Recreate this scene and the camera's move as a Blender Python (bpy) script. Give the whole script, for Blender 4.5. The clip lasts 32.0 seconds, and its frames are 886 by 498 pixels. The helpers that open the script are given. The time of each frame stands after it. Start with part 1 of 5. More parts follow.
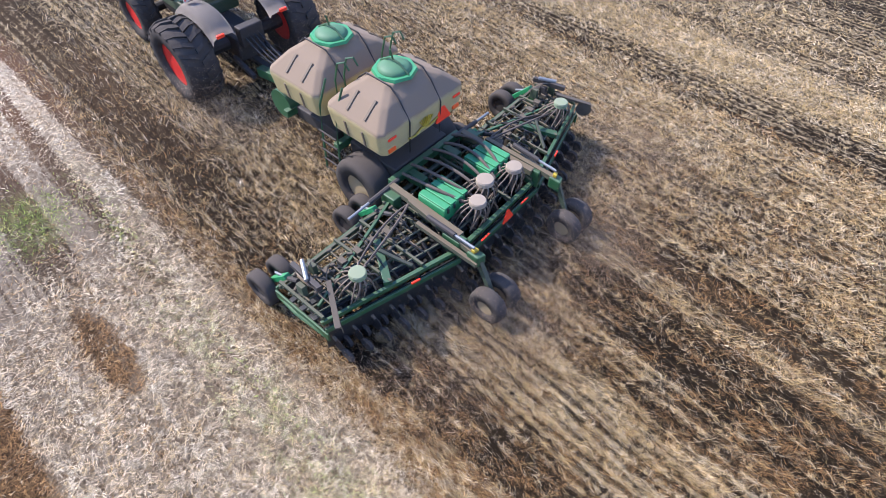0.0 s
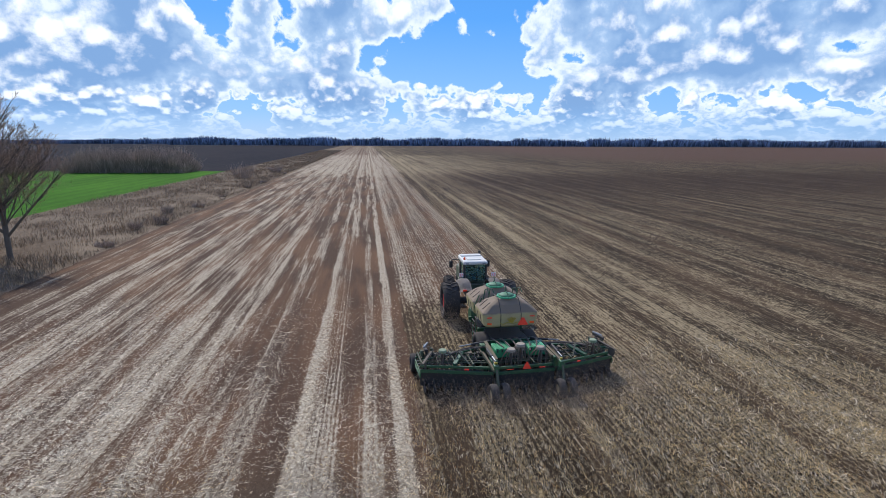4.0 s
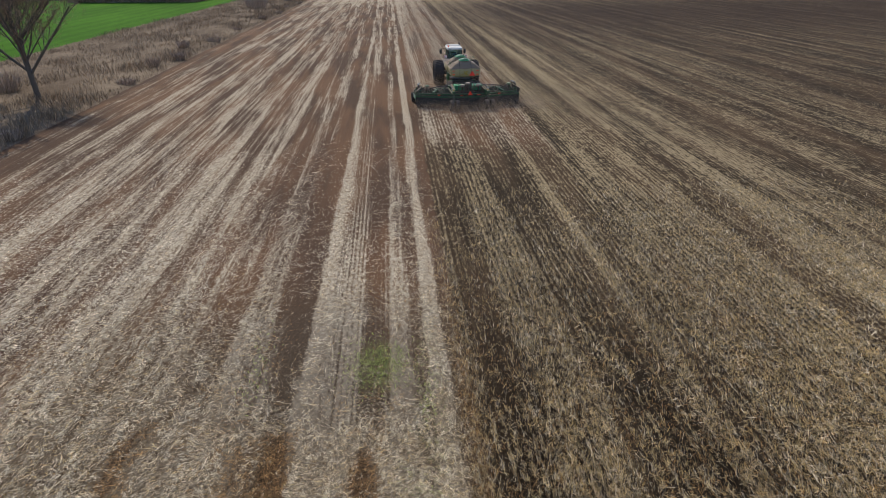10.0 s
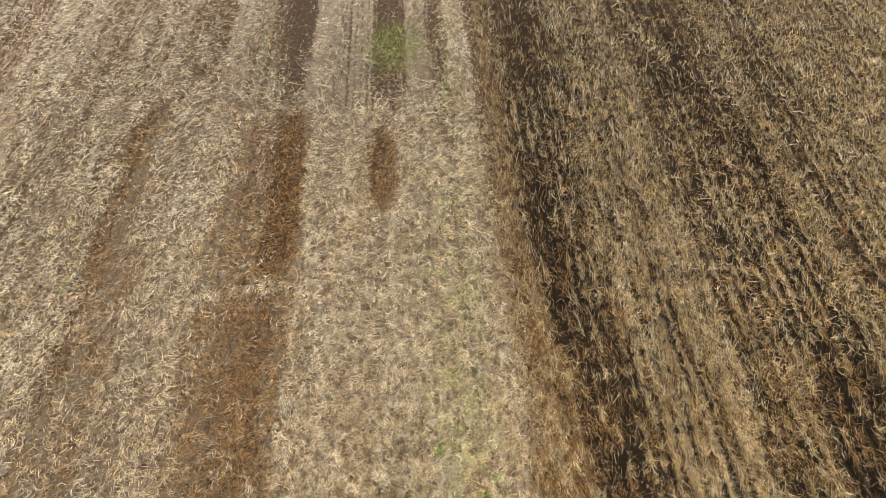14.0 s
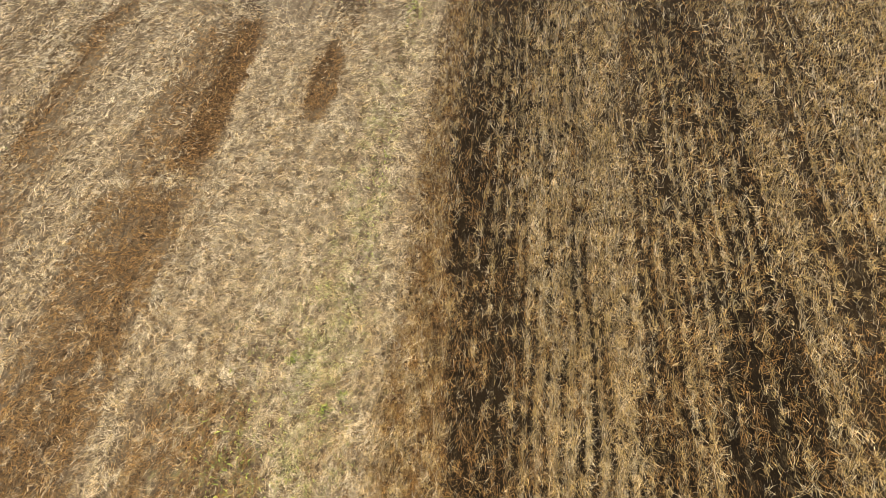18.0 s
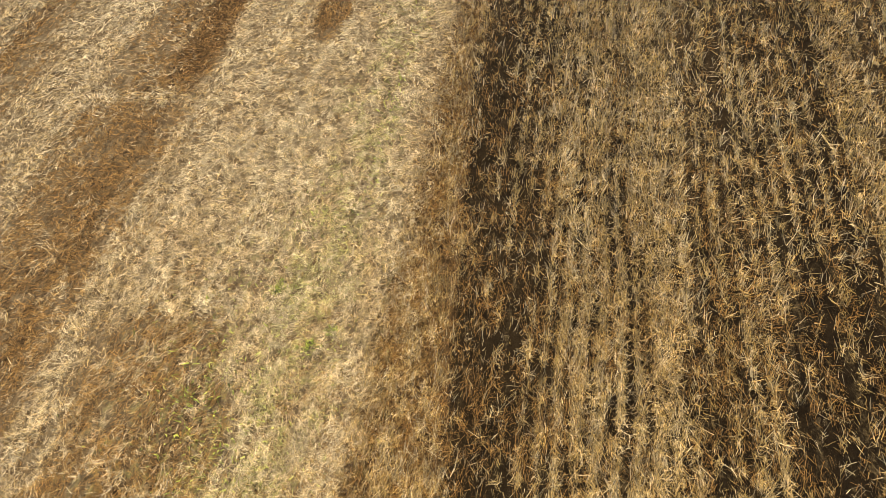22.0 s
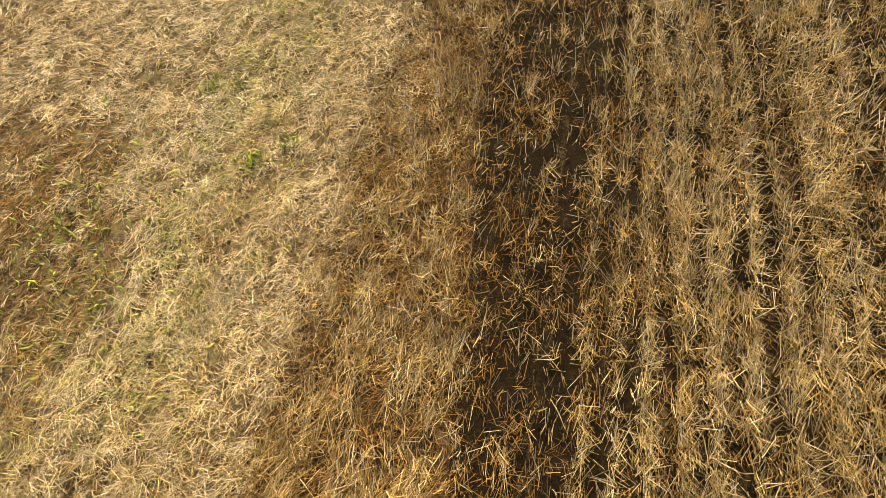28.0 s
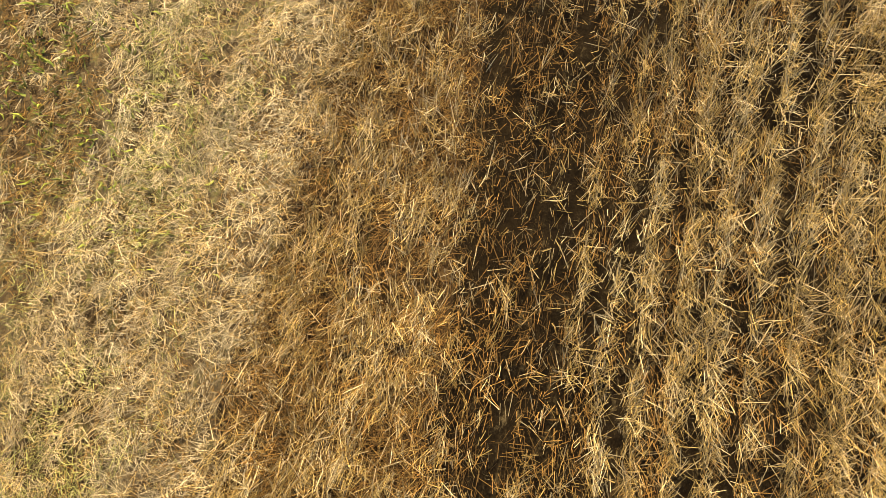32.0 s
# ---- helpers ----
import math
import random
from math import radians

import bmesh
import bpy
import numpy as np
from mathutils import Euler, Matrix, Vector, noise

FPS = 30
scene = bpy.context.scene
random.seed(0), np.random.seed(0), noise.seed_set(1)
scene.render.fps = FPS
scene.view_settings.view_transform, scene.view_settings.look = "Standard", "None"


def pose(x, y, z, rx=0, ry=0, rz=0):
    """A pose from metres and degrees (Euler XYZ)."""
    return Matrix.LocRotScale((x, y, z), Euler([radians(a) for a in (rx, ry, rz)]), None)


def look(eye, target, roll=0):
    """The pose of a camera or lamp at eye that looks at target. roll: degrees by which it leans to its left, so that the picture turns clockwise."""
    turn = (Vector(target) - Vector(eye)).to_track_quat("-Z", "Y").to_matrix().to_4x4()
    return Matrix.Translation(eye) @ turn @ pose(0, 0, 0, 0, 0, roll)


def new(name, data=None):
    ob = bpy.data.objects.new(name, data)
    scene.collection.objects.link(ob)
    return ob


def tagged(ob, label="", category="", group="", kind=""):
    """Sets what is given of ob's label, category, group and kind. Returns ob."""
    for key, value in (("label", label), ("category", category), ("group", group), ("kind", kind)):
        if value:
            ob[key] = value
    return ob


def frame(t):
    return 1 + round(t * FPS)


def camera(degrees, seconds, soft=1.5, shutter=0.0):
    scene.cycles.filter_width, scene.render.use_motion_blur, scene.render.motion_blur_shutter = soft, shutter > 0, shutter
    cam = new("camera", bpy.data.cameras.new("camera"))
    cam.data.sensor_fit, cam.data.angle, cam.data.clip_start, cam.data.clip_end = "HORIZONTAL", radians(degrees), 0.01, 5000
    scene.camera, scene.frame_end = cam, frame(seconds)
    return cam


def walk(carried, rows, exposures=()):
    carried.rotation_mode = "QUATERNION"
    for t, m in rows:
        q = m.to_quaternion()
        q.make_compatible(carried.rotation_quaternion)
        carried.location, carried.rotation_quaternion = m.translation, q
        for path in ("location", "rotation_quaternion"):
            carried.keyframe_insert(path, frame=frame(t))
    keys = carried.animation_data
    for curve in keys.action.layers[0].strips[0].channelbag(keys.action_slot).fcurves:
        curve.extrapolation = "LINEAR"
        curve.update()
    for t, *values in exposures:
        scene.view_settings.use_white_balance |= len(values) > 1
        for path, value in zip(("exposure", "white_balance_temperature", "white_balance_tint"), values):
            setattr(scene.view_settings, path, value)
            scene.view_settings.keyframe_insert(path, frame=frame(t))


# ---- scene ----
cam = camera(77.4, 32.0, soft=0.85)
PATH = [
    (0, (-1.132, 2.602, 8.667), (-0.210, 3.458, 7.112), 1.43),
    (0.5, (-1.058, 2.552, 8.818), (-0.165, 3.434, 7.260), 1.26),
    (1, (-0.922, 2.609, 8.962), (0.055, 3.615, 7.536), 1.05),
    (1.5, (-0.868, 2.558, 9.197), (0.132, 3.808, 7.997), 0.4),
    (2, (-0.884, 2.585, 9.230), (-0.178, 4.196, 8.279), 0.14),
    (2.5, (-0.881, 2.835, 9.145), (-0.525, 4.675, 8.447), 0.59),
    (3, (-0.922, 2.93, 9.176), (-0.655, 4.863, 8.74), 0.5),
    (3.5, (-0.934, 2.925, 9.103), (-0.681, 4.872, 8.72), 0.3),
    (4, (-0.882, 2.922, 9.12), (-0.616, 4.866, 8.736), 0.3),
    (4.5, (-0.739, 2.821, 9.26), (-0.458, 4.758, 8.847), 0.2),
    (6.5, (-0.787, 2.808, 9.602), (-0.532, 4.748, 9.188), 0.1),
    (7, (-0.804, 2.808, 9.589), (-0.557, 4.747, 9.166), 0.1),
    (7.5, (-0.808, 2.757, 9.56), (-0.554, 4.695, 9.137), 0),
    (8, (-0.839, 2.729, 9.5), (-0.64, 4.674, 9.077), 0),
    (8.5, (-0.872, 2.689, 9.441), (-0.681, 4.634, 9.019), -0.1),
    (9, (-0.882, 2.623, 9.366), (-0.696, 4.548, 8.855), -0),
    (9.5, (-0.889, 2.503, 9.326), (-0.714, 4.362, 8.609), 0),
    (10, (-0.851, 2.385, 9.341), (-0.69, 4.153, 8.419), -0),
    (10.5, (-0.88, 2.313, 9.244), (-0.738, 3.961, 8.119), -0.2),
    (11, (-0.884, 2.218, 9.173), (-0.762, 3.742, 7.884), -0.4),
    (11.5, (-0.866, 2.137, 9.062), (-0.771, 3.52, 7.62), -0.7),
    (12, (-0.812, 2.067, 9.027), (-0.741, 3.299, 7.454), -1.3),
    (12.5, (-0.738, 2.157, 9.033), (-0.68, 3.285, 7.383), -1.5),
    (13, (-0.711, 2.17, 8.962), (-0.663, 3.3, 7.312), -1.7),
    (13.5, (-0.763, 2.193, 8.778), (-0.717, 3.323, 7.128), -1.6),
    (14, (-0.801, 2.209, 8.247), (-0.768, 3.341, 6.599), -2.1),
    (14.5, (-0.842, 2.302, 7.603), (-0.821, 3.431, 5.953), -2.2),
    (16.5, (0.179, 2.583, 7.115), (0.126, 3.637, 5.416), -4.2),
    (17, (0.819, 2.371, 7.118), (0.762, 3.423, 5.418), -4.3),
    (17.5, (1.463, 2.08, 7.124), (1.383, 3.138, 5.429), -4.5),
    (18, (1.756, 1.805, 7.141), (1.569, 2.866, 5.457), -4.4),
    (18.5, (1.738, 1.662, 7.247), (1.512, 2.715, 5.563), -4.4),
    (19, (1.63, 1.563, 7.312), (1.394, 2.615, 5.627), -4.5),
    (19.5, (1.569, 1.525, 7.127), (1.327, 2.571, 5.44), -4.6),
    (20, (1.617, 1.567, 6.833), (1.367, 2.613, 5.147), -5),
    (20.5, (1.71, 1.702, 6.515), (1.455, 2.745, 4.828), -5.1),
    (21, (1.821, 1.778, 6.222), (1.559, 2.822, 4.537), -5.3),
    (21.5, (1.878, 1.75, 5.91), (1.61, 2.792, 4.225), -5.5),
    (22, (1.88, 1.668, 5.726), (1.605, 2.702, 4.036), -5.8),
    (22.5, (1.847, 1.61, 5.581), (1.567, 2.632, 3.886), -6.2),
    (23, (1.785, 1.557, 5.489), (1.506, 2.566, 3.785), -6.1),
    (23.5, (1.747, 1.512, 5.462), (1.467, 2.503, 3.748), -6.4),
    (24, (1.736, 1.47, 5.39), (1.45, 2.462, 3.677), -6.5),
    (24.5, (1.696, 1.463, 5.052), (1.407, 2.461, 3.343), -6.5),
    (26.5, (1.648, 1.851, 3.659), (1.367, 2.773, 1.906), -6.6),
    (27, (1.671, 1.741, 3.378), (1.393, 2.683, 1.636), -6),
    (27.5, (1.677, 1.642, 3.182), (1.399, 2.584, 1.439), -6),
    (28, (1.661, 1.552, 3.095), (1.384, 2.493, 1.352), -5.9),
    (28.5, (1.643, 1.519, 3.069), (1.374, 2.382, 1.284), -6.7),
    (29, (1.621, 1.504, 3.069), (1.367, 2.262, 1.236), -7.7),
    (29.5, (1.608, 1.504, 3.069), (1.373, 2.14, 1.187), -9.2),
    (30, (1.606, 1.513, 3.063), (1.393, 2.008, 1.137), -11.9),
    (30.5, (1.627, 1.568, 3.057), (1.433, 1.965, 1.107), -14.5),
    (31, (1.681, 1.566, 3.022), (1.479, 1.977, 1.076), -14.7),
    (31.5, (1.698, 1.609, 3.006), (1.5, 2.007, 1.056), -14.9),
    (32, (1.649, 1.597, 2.992), (1.45, 2.002, 1.043), -14.6),
]
walk(cam, [(t, look(eye, target, roll)) for t, eye, target, roll in PATH],
     exposures=[(0.0, 0.76, 5950, 19), (1.5, 0.65, 5900, 18), (3.0, 0.27, 5900, 12), (4.5, -0.33, 5950, 10), (7.0, -0.55, 6000, 8), (9.0, -0.57, 6350, 9), (11.0, 0.15, 7000, 9),
                (13.0, 0.24, 7800, 9), (17.0, 0.36, 9300, 8), (21.0, 0.45, 11000, 7), (28.0, 0.27, 15000, 6), (32.0, 0.28, 15000, 6)])

# ---- world, sun ----
SUN_WAY = Vector((0.38, -0.95, -1.0)).normalized()       # the way the sunlight travels
SUN_EL = math.asin(-SUN_WAY.z)
SUN_AZ = math.atan2(-SUN_WAY.x, -SUN_WAY.y)              # clockwise from +y


class Nodes:
    """Short hand for node trees."""

    def __init__(self, tree):
        self.t = tree

    def node(self, kind):
        return self.t.nodes.new(kind)

    def plug(self, value, socket):
        if isinstance(value, bpy.types.NodeSocket):
            self.t.links.new(value, socket)
        elif value is not None:
            if isinstance(value, (tuple, list)) and len(value) == 3 and socket.type == "RGBA":
                value = (*value, 1.0)
            socket.default_value = value

    def math(self, op, a, b=None, c=None, clamp=False):
        n = self.node("ShaderNodeMath")
        n.operation, n.use_clamp = op, clamp
        for i, v in enumerate((a, b, c)):
            self.plug(v, n.inputs[i])
        return n.outputs[0]

    def vec(self, x, y, z):
        n = self.node("ShaderNodeCombineXYZ")
        for i, v in enumerate((x, y, z)):
            self.plug(v, n.inputs[i])
        return n.outputs[0]

    def xyz(self, v):
        n = self.node("ShaderNodeSeparateXYZ")
        self.plug(v, n.inputs[0])
        return n.outputs

    def vmul(self, v, s):
        n = self.node("ShaderNodeVectorMath")
        n.operation = "MULTIPLY"
        self.plug(v, n.inputs[0])
        self.plug(s, n.inputs[1])
        return n.outputs[0]

    def noise(self, v, scale=1.0, detail=3.0, rough=0.55, distort=0.0):
        n = self.node("ShaderNodeTexNoise")
        self.plug(v, n.inputs["Vector"])
        n.inputs["Scale"].default_value = scale
        n.inputs["Detail"].default_value = detail
        n.inputs["Roughness"].default_value = rough
        n.inputs["Distortion"].default_value = distort
        return n.outputs["Fac"]

    def step(self, v, lo, hi, a=0.0, b=1.0):
        n = self.node("ShaderNodeMapRange")
        n.interpolation_type = "SMOOTHSTEP"
        for i, x in enumerate((v, lo, hi, a, b)):
            self.plug(x, n.inputs[i])
        return n.outputs[0]

    def mix(self, f, a, b, blend="MIX"):
        n = self.node("ShaderNodeMix")
        n.data_type, n.blend_type = "RGBA", blend
        self.plug(f, n.inputs[0])
        self.plug(a, n.inputs[6])
        self.plug(b, n.inputs[7])
        return n.outputs[2]

    def ramp(self, v, stops, interp="LINEAR"):
        n = self.node("ShaderNodeValToRGB")
        self.plug(v, n.inputs[0])
        r = n.color_ramp
        r.interpolation = interp
        while len(r.elements) < len(stops):
            r.elements.new(1.0)
        for e, (p, c) in zip(r.elements, stops):
            e.position = p
            e.color = (c, c, c, 1) if isinstance(c, (int, float)) else (*c, 1)
        return n.outputs[0]


def make_world():
    w = bpy.data.worlds.new("sky")
    scene.world = w
    w.use_nodes = True
    w.node_tree.nodes.clear()
    n = Nodes(w.node_tree)
    sky = n.node("ShaderNodeTexSky")
    sky.sky_type, sky.sun_disc = "NISHITA", False
    sky.sun_elevation, sky.sun_rotation = SUN_EL, SUN_AZ
    sky.air_density, sky.dust_density, sky.ozone_density = 1.0, 0.6, 2.0
    d = n.node("ShaderNodeTexCoord").outputs["Generated"]
    x, y, z = n.xyz(d)
    up = n.math("MAXIMUM", z, 0.0)
    # cumulus heaps, smaller and closer together towards the horizon
    az = n.math("ARCTAN2", x, y)
    pz = n.math("MULTIPLY", n.math("LOGARITHM", n.math("ADD", up, 0.06), math.e), 0.95)

    def heap(q, scale):
        v = n.node("ShaderNodeTexVoronoi")
        v.feature = "SMOOTH_F1"
        n.plug(q, v.inputs["Vector"])
        v.inputs["Scale"].default_value = scale
        v.inputs["Smoothness"].default_value = 0.25
        return n.math("SUBTRACT", 1.0, v.outputs["Distance"])

    def body(q):
        """How deep inside a cloud: broad masses with rounded heads of three sizes."""
        k = n.math("ADD", n.math("MULTIPLY", n.noise(q, 0.85, 2.0, 0.5), 0.85), n.math("MULTIPLY", heap(q, 2.2), 0.20))
        k = n.math("ADD", k, n.math("ADD", n.math("MULTIPLY", heap(q, 5.5), 0.15), n.math("MULTIPLY", heap(q, 13.0), 0.045)))
        return n.math("ADD", k, n.math("MULTIPLY", n.noise(q, 9.0, 6.0, 0.65), 0.16))

    near = n.step(up, 0.055, 0.13)                                 # large heaps high up, small ones low down

    def both(lift):
        q = n.math("ADD", pz, lift)
        hi_ = body(n.vec(n.math("MULTIPLY", az, 4.0), 2.7, q))
        lo_ = body(n.vec(n.math("MULTIPLY", az, 8.5), 6.1, n.math("MULTIPLY", q, 1.5)))
        return n.math("ADD", n.math("MULTIPLY", hi_, near), n.math("MULTIPLY", lo_, n.math("SUBTRACT", 1.0, near)))

    a, b = both(0.0), both(0.10)
    thr = n.step(up, 0.04, 0.24, 0.60, 0.665)
    deep = n.math("SUBTRACT", a, thr)
    cover = n.math("MULTIPLY", n.step(deep, 0.0, 0.028), n.step(up, 0.62, 0.38, 0.3, 1.0))
    lit = n.step(n.math("SUBTRACT", a, b), -0.01, 0.105)             # sunlit tops
    rim = n.step(deep, 0.085, 0.02)                               # thin, bright fringes
    bright = n.math("MAXIMUM", lit, n.math("MULTIPLY", rim, 0.75))
    belly = n.mix(n.step(deep, 0.03, 0.17), (0.56, 0.75, 1.0), (0.30, 0.49, 0.80))
    white = n.mix(bright, belly, (1.36, 1.36, 1.35))
    blue = n.ramp(up, [(0.0, (0.50, 0.72, 1.0)), (0.05, (0.30, 0.60, 1.03)), (0.2, (0.11, 0.42, 1.0)), (0.6, (0.07, 0.22, 0.7))])
    tint = n.mix(0.86, sky.outputs[0], n.vmul(blue, (10.5, 10.5, 10.5)))
    low = n.step(up, 0.0, 0.07)                                     # clouds melt into the haze at the horizon
    col = n.mix(n.math("MULTIPLY", cover, n.math("ADD", 0.12, n.math("MULTIPLY", low, 0.85))), tint, n.vmul(white, (9.6, 9.6, 9.6)))
    bg = n.node("ShaderNodeBackground")
    n.plug(col, bg.inputs[0])
    bg.inputs[1].default_value = 0.1
    out = n.node("ShaderNodeOutputWorld")
    n.plug(bg.outputs[0], out.inputs[0])


make_world()
sun = new("sun", bpy.data.lights.new("sun", "SUN"))
sun.data.energy, sun.data.angle, sun.data.color = 5.0, radians(0.53), (1.0, 0.95, 0.87)
sun.matrix_world = look((0, 0, 200), Vector((0, 0, 200)) + SUN_WAY)

# ---- materials ----
def material(name, color, rough=0.7, metal=0.0, vary=0.25, scale=3.0, bump=0.0, bump_scale=40.0, dust=0.0, random_by="", spec=0.5,
             dust_color=(0.27, 0.2, 0.145), second=None, settle=(-0.6, 0.75)):
    """A painted, worn or natural surface: two scales of variation, fine relief, and dust that lies on faces that look up."""
    m = bpy.data.materials.new(name)
    m.use_nodes = True
    n = Nodes(m.node_tree)
    bs = m.node_tree.nodes["Principled BSDF"]
    pos = n.node("ShaderNodeTexCoord").outputs["Object"]
    coarse = n.noise(pos, scale, 4.0)
    fine = n.noise(pos, scale * 14, 3.0)
    f = n.math("ADD", n.math("MULTIPLY", n.math("SUBTRACT", coarse, 0.5), 1.6 * vary), n.math("MULTIPLY", n.math("SUBTRACT", fine, 0.5), 1.0 * vary))
    f = n.math("ADD", f, 1.0)
    if random_by == "island":
        r = n.node("ShaderNodeNewGeometry").outputs["Random Per Island"]
        f = n.math("MULTIPLY", n.math("MAXIMUM", f, 0.3), n.math("ADD", 0.42, n.math("MULTIPLY", n.math("POWER", r, 1.6), 1.5)))
    elif random_by == "object":
        r = n.node("ShaderNodeObjectInfo").outputs["Random"]
        f = n.math("MULTIPLY", f, n.math("ADD", 0.8, n.math("MULTIPLY", r, 0.4)))
    g = n.vec(f, f, f)
    if second:
        sx, sy, sz = n.xyz(pos)
        two = n.noise(n.vec(n.math("MULTIPLY", sx, 2.2), n.math("MULTIPLY", sy, 0.7), 7.0), 1.0, 5.0, 0.7)
        color = n.mix(n.step(two, 0.40, 0.62), color, second)
    col = n.mix(1.0, color, g, "MULTIPLY")
    ro = n.math("ADD", rough - 0.08, n.math("MULTIPLY", coarse, 0.16))
    if dust > 0:
        nz = n.xyz(n.node("ShaderNodeNewGeometry").outputs["Normal"])[2]
        lay = n.math("MULTIPLY", n.step(n.math("ADD", nz, n.math("MULTIPLY", n.math("SUBTRACT", coarse, 0.5), 0.9)), *settle), dust)
        col = n.mix(lay, col, dust_color)
        ro = n.math("ADD", ro, n.math("MULTIPLY", lay, 0.4), clamp=True)
    n.plug(col, bs.inputs["Base Color"])
    n.plug(ro, bs.inputs["Roughness"])
    bs.inputs["Metallic"].default_value = metal
    bs.inputs["Specular IOR Level"].default_value = spec
    if bump > 0:
        bp = n.node("ShaderNodeBump")
        bp.inputs["Distance"].default_value = bump
        bp.inputs["Strength"].default_value = 0.8
        n.plug(n.noise(pos, bump_scale, 4.0), bp.inputs["Height"])
        n.plug(bp.outputs[0], bs.inputs["Normal"])
    return m


GREEN = material("green_paint", (0.011, 0.085, 0.03), 0.42, 0, 0.3, 4, 0.0006, 90, dust=0.15)
GREEN_BRIGHT = material("green_hopper_paint", (0.012, 0.26, 0.095), 0.38, 0, 0.2, 4, 0.0005, 90, dust=0.14)
GREEN_DUSTY = material("dusty_green_paint", (0.018, 0.055, 0.026), 0.65, 0, 0.5, 5, 0.001, 60, dust=0.6, dust_color=(0.15, 0.122, 0.085))
BEAM_TAN = material("dust_caked_beam", (0.05, 0.075, 0.04), 0.8, 0, 0.5, 5, 0.001, 60, dust=0.85, dust_color=(0.17, 0.125, 0.08))
STEEL_DUSTY = material("dusty_steel", (0.08, 0.075, 0.062), 0.6, 0.3, 0.35, 6, 0.001, 60, dust=0.5, dust_color=(0.17, 0.125, 0.08))
CHROME = material("bright_rod_steel", (0.25, 0.26, 0.26), 0.5, 0.5, 0.1, 6)
IRON = material("dark_iron", (0.035, 0.034, 0.034), 0.65, 0.3, 0.3, 8, 0.0008, 70, dust=0.1)
RUBBER = material("dusty_rubber", (0.03, 0.028, 0.027), 0.88, 0, 0.4, 5, 0.0015, 50, dust=0.30, spec=0.2, dust_color=(0.17, 0.135, 0.105))
HOSE = material("ribbed_hose", (0.04, 0.034, 0.028), 0.7, 0, 0.3, 8, 0.0008, 120, dust=0.3)
HOSE_PALE = material("dusty_pale_hose", (0.12, 0.10, 0.078), 0.7, 0, 0.3, 8, 0.0008, 120, dust=0.5)
TANK = material("dusty_cream_polymer", (0.44, 0.36, 0.17), 0.55, 0, 0.2, 2.2, 0.0015, 25, dust=0.95, dust_color=(0.21, 0.150, 0.102), settle=(-0.15, 0.55))
# darker than the tank: the shade inside its grooves is put into the colour
GROOVE = material("shaded_tank_groove", (0.16, 0.12, 0.08), 0.8, 0, 0.2, 4)
RED_RIM = material("red_wheel_paint", (0.62, 0.015, 0.012), 0.4, 0, 0.15, 5, dust=0.12)
RED_SIGN = material("fluorescent_red_sign", (0.95, 0.05, 0.015), 0.5, 0, 0.06, 3)
AMBER = material("orange_reflector", (0.9, 0.12, 0.02), 0.35, 0, 0.05, 3)
YELLOW_DECAL = material("yellow_decal", (0.42, 0.30, 0.03), 0.5, 0, 0.1, 4)
# black plastic parts, and the added sheets that darken the drill's underside
BLACK = material("black_plastic_and_shade", (0.02, 0.02, 0.02), 0.5, 0, 0.2, 6)
WHITE = material("white_roof_paint", (0.62, 0.60, 0.55), 0.5, 0, 0.15, 3, dust=0.5, dust_color=(0.5, 0.45, 0.38))
FENDER = material("dusty_grey_fender", (0.20, 0.18, 0.155), 0.6, 0, 0.25, 3, dust=0.85, dust_color=(0.34, 0.285, 0.235))
TRACTOR_GREEN = material("dark_green_tractor_paint", (0.03, 0.075, 0.035), 0.42, 0, 0.2, 3, dust=0.4)
RIM_TAN = material("dusty_cream_rim", (0.34, 0.26, 0.14), 0.6, 0, 0.2, 4, dust=0.3)
SIGN_WHITE = material("white_warning_stripe", (0.75, 0.73, 0.7), 0.5, 0, 0.1, 4)
BARK = material("grey_brown_bark", (0.105, 0.085, 0.066), 0.9, 0, 0.45, 2.5, 0.02, 9)
HEAD_TAN = material("dusty_tan_head", (0.32, 0.27, 0.2), 0.7, 0, 0.2, 8, dust=0.5)
HEAD_GREEN = material("pale_green_head", (0.16, 0.25, 0.135), 0.65, 0, 0.25, 8, dust=0.5, dust_color=(0.29, 0.26, 0.175))
LID_GREEN = material("dusty_lid_paint", (0.018, 0.15, 0.06), 0.55, 0, 0.25, 6, dust=0.2, dust_color=(0.27, 0.25, 0.17))
TWIG = material("brown_twigs", (0.30, 0.205, 0.135), 0.9, 0, 0.35, 0.7, random_by="island")
BUSH = material("dry_brush_twigs", (0.36, 0.275, 0.21), 0.9, 0, 0.4, 0.5, random_by="island")
DRY_GRASS = material("dry_verge_grass", (0.29, 0.20, 0.12), 0.9, 0, 0.4, 0.6, random_by="island")
# distant haze is put into the colour: far twigs are tinted blue
FAR_WOOD = material("hazy_bare_woods", (0.17, 0.215, 0.31), 1.0, 0, 0.4, 0.03, random_by="island")
STRAW = material("pale_straw", (0.67, 0.555, 0.37), 0.44, 0, 0.85, 3.2, random_by="island", spec=0.75, second=(0.49, 0.36, 0.205))
STRAW_GOLD = material("golden_stubble", (0.53, 0.37, 0.155), 0.46, 0, 0.95, 3.2, random_by="island", spec=0.7, second=(0.44, 0.30, 0.11))
STRAW_BROWN = material("weathered_brown_stubble", (0.30, 0.165, 0.058), 0.75, 0, 0.9, 3.2, random_by="island", spec=0.3, second=(0.275, 0.15, 0.052))
STRAW_GREEN = material("greenish_dry_grass", (0.40, 0.40, 0.15), 0.65, 0, 1.2, 3.2, random_by="island", spec=0.3)
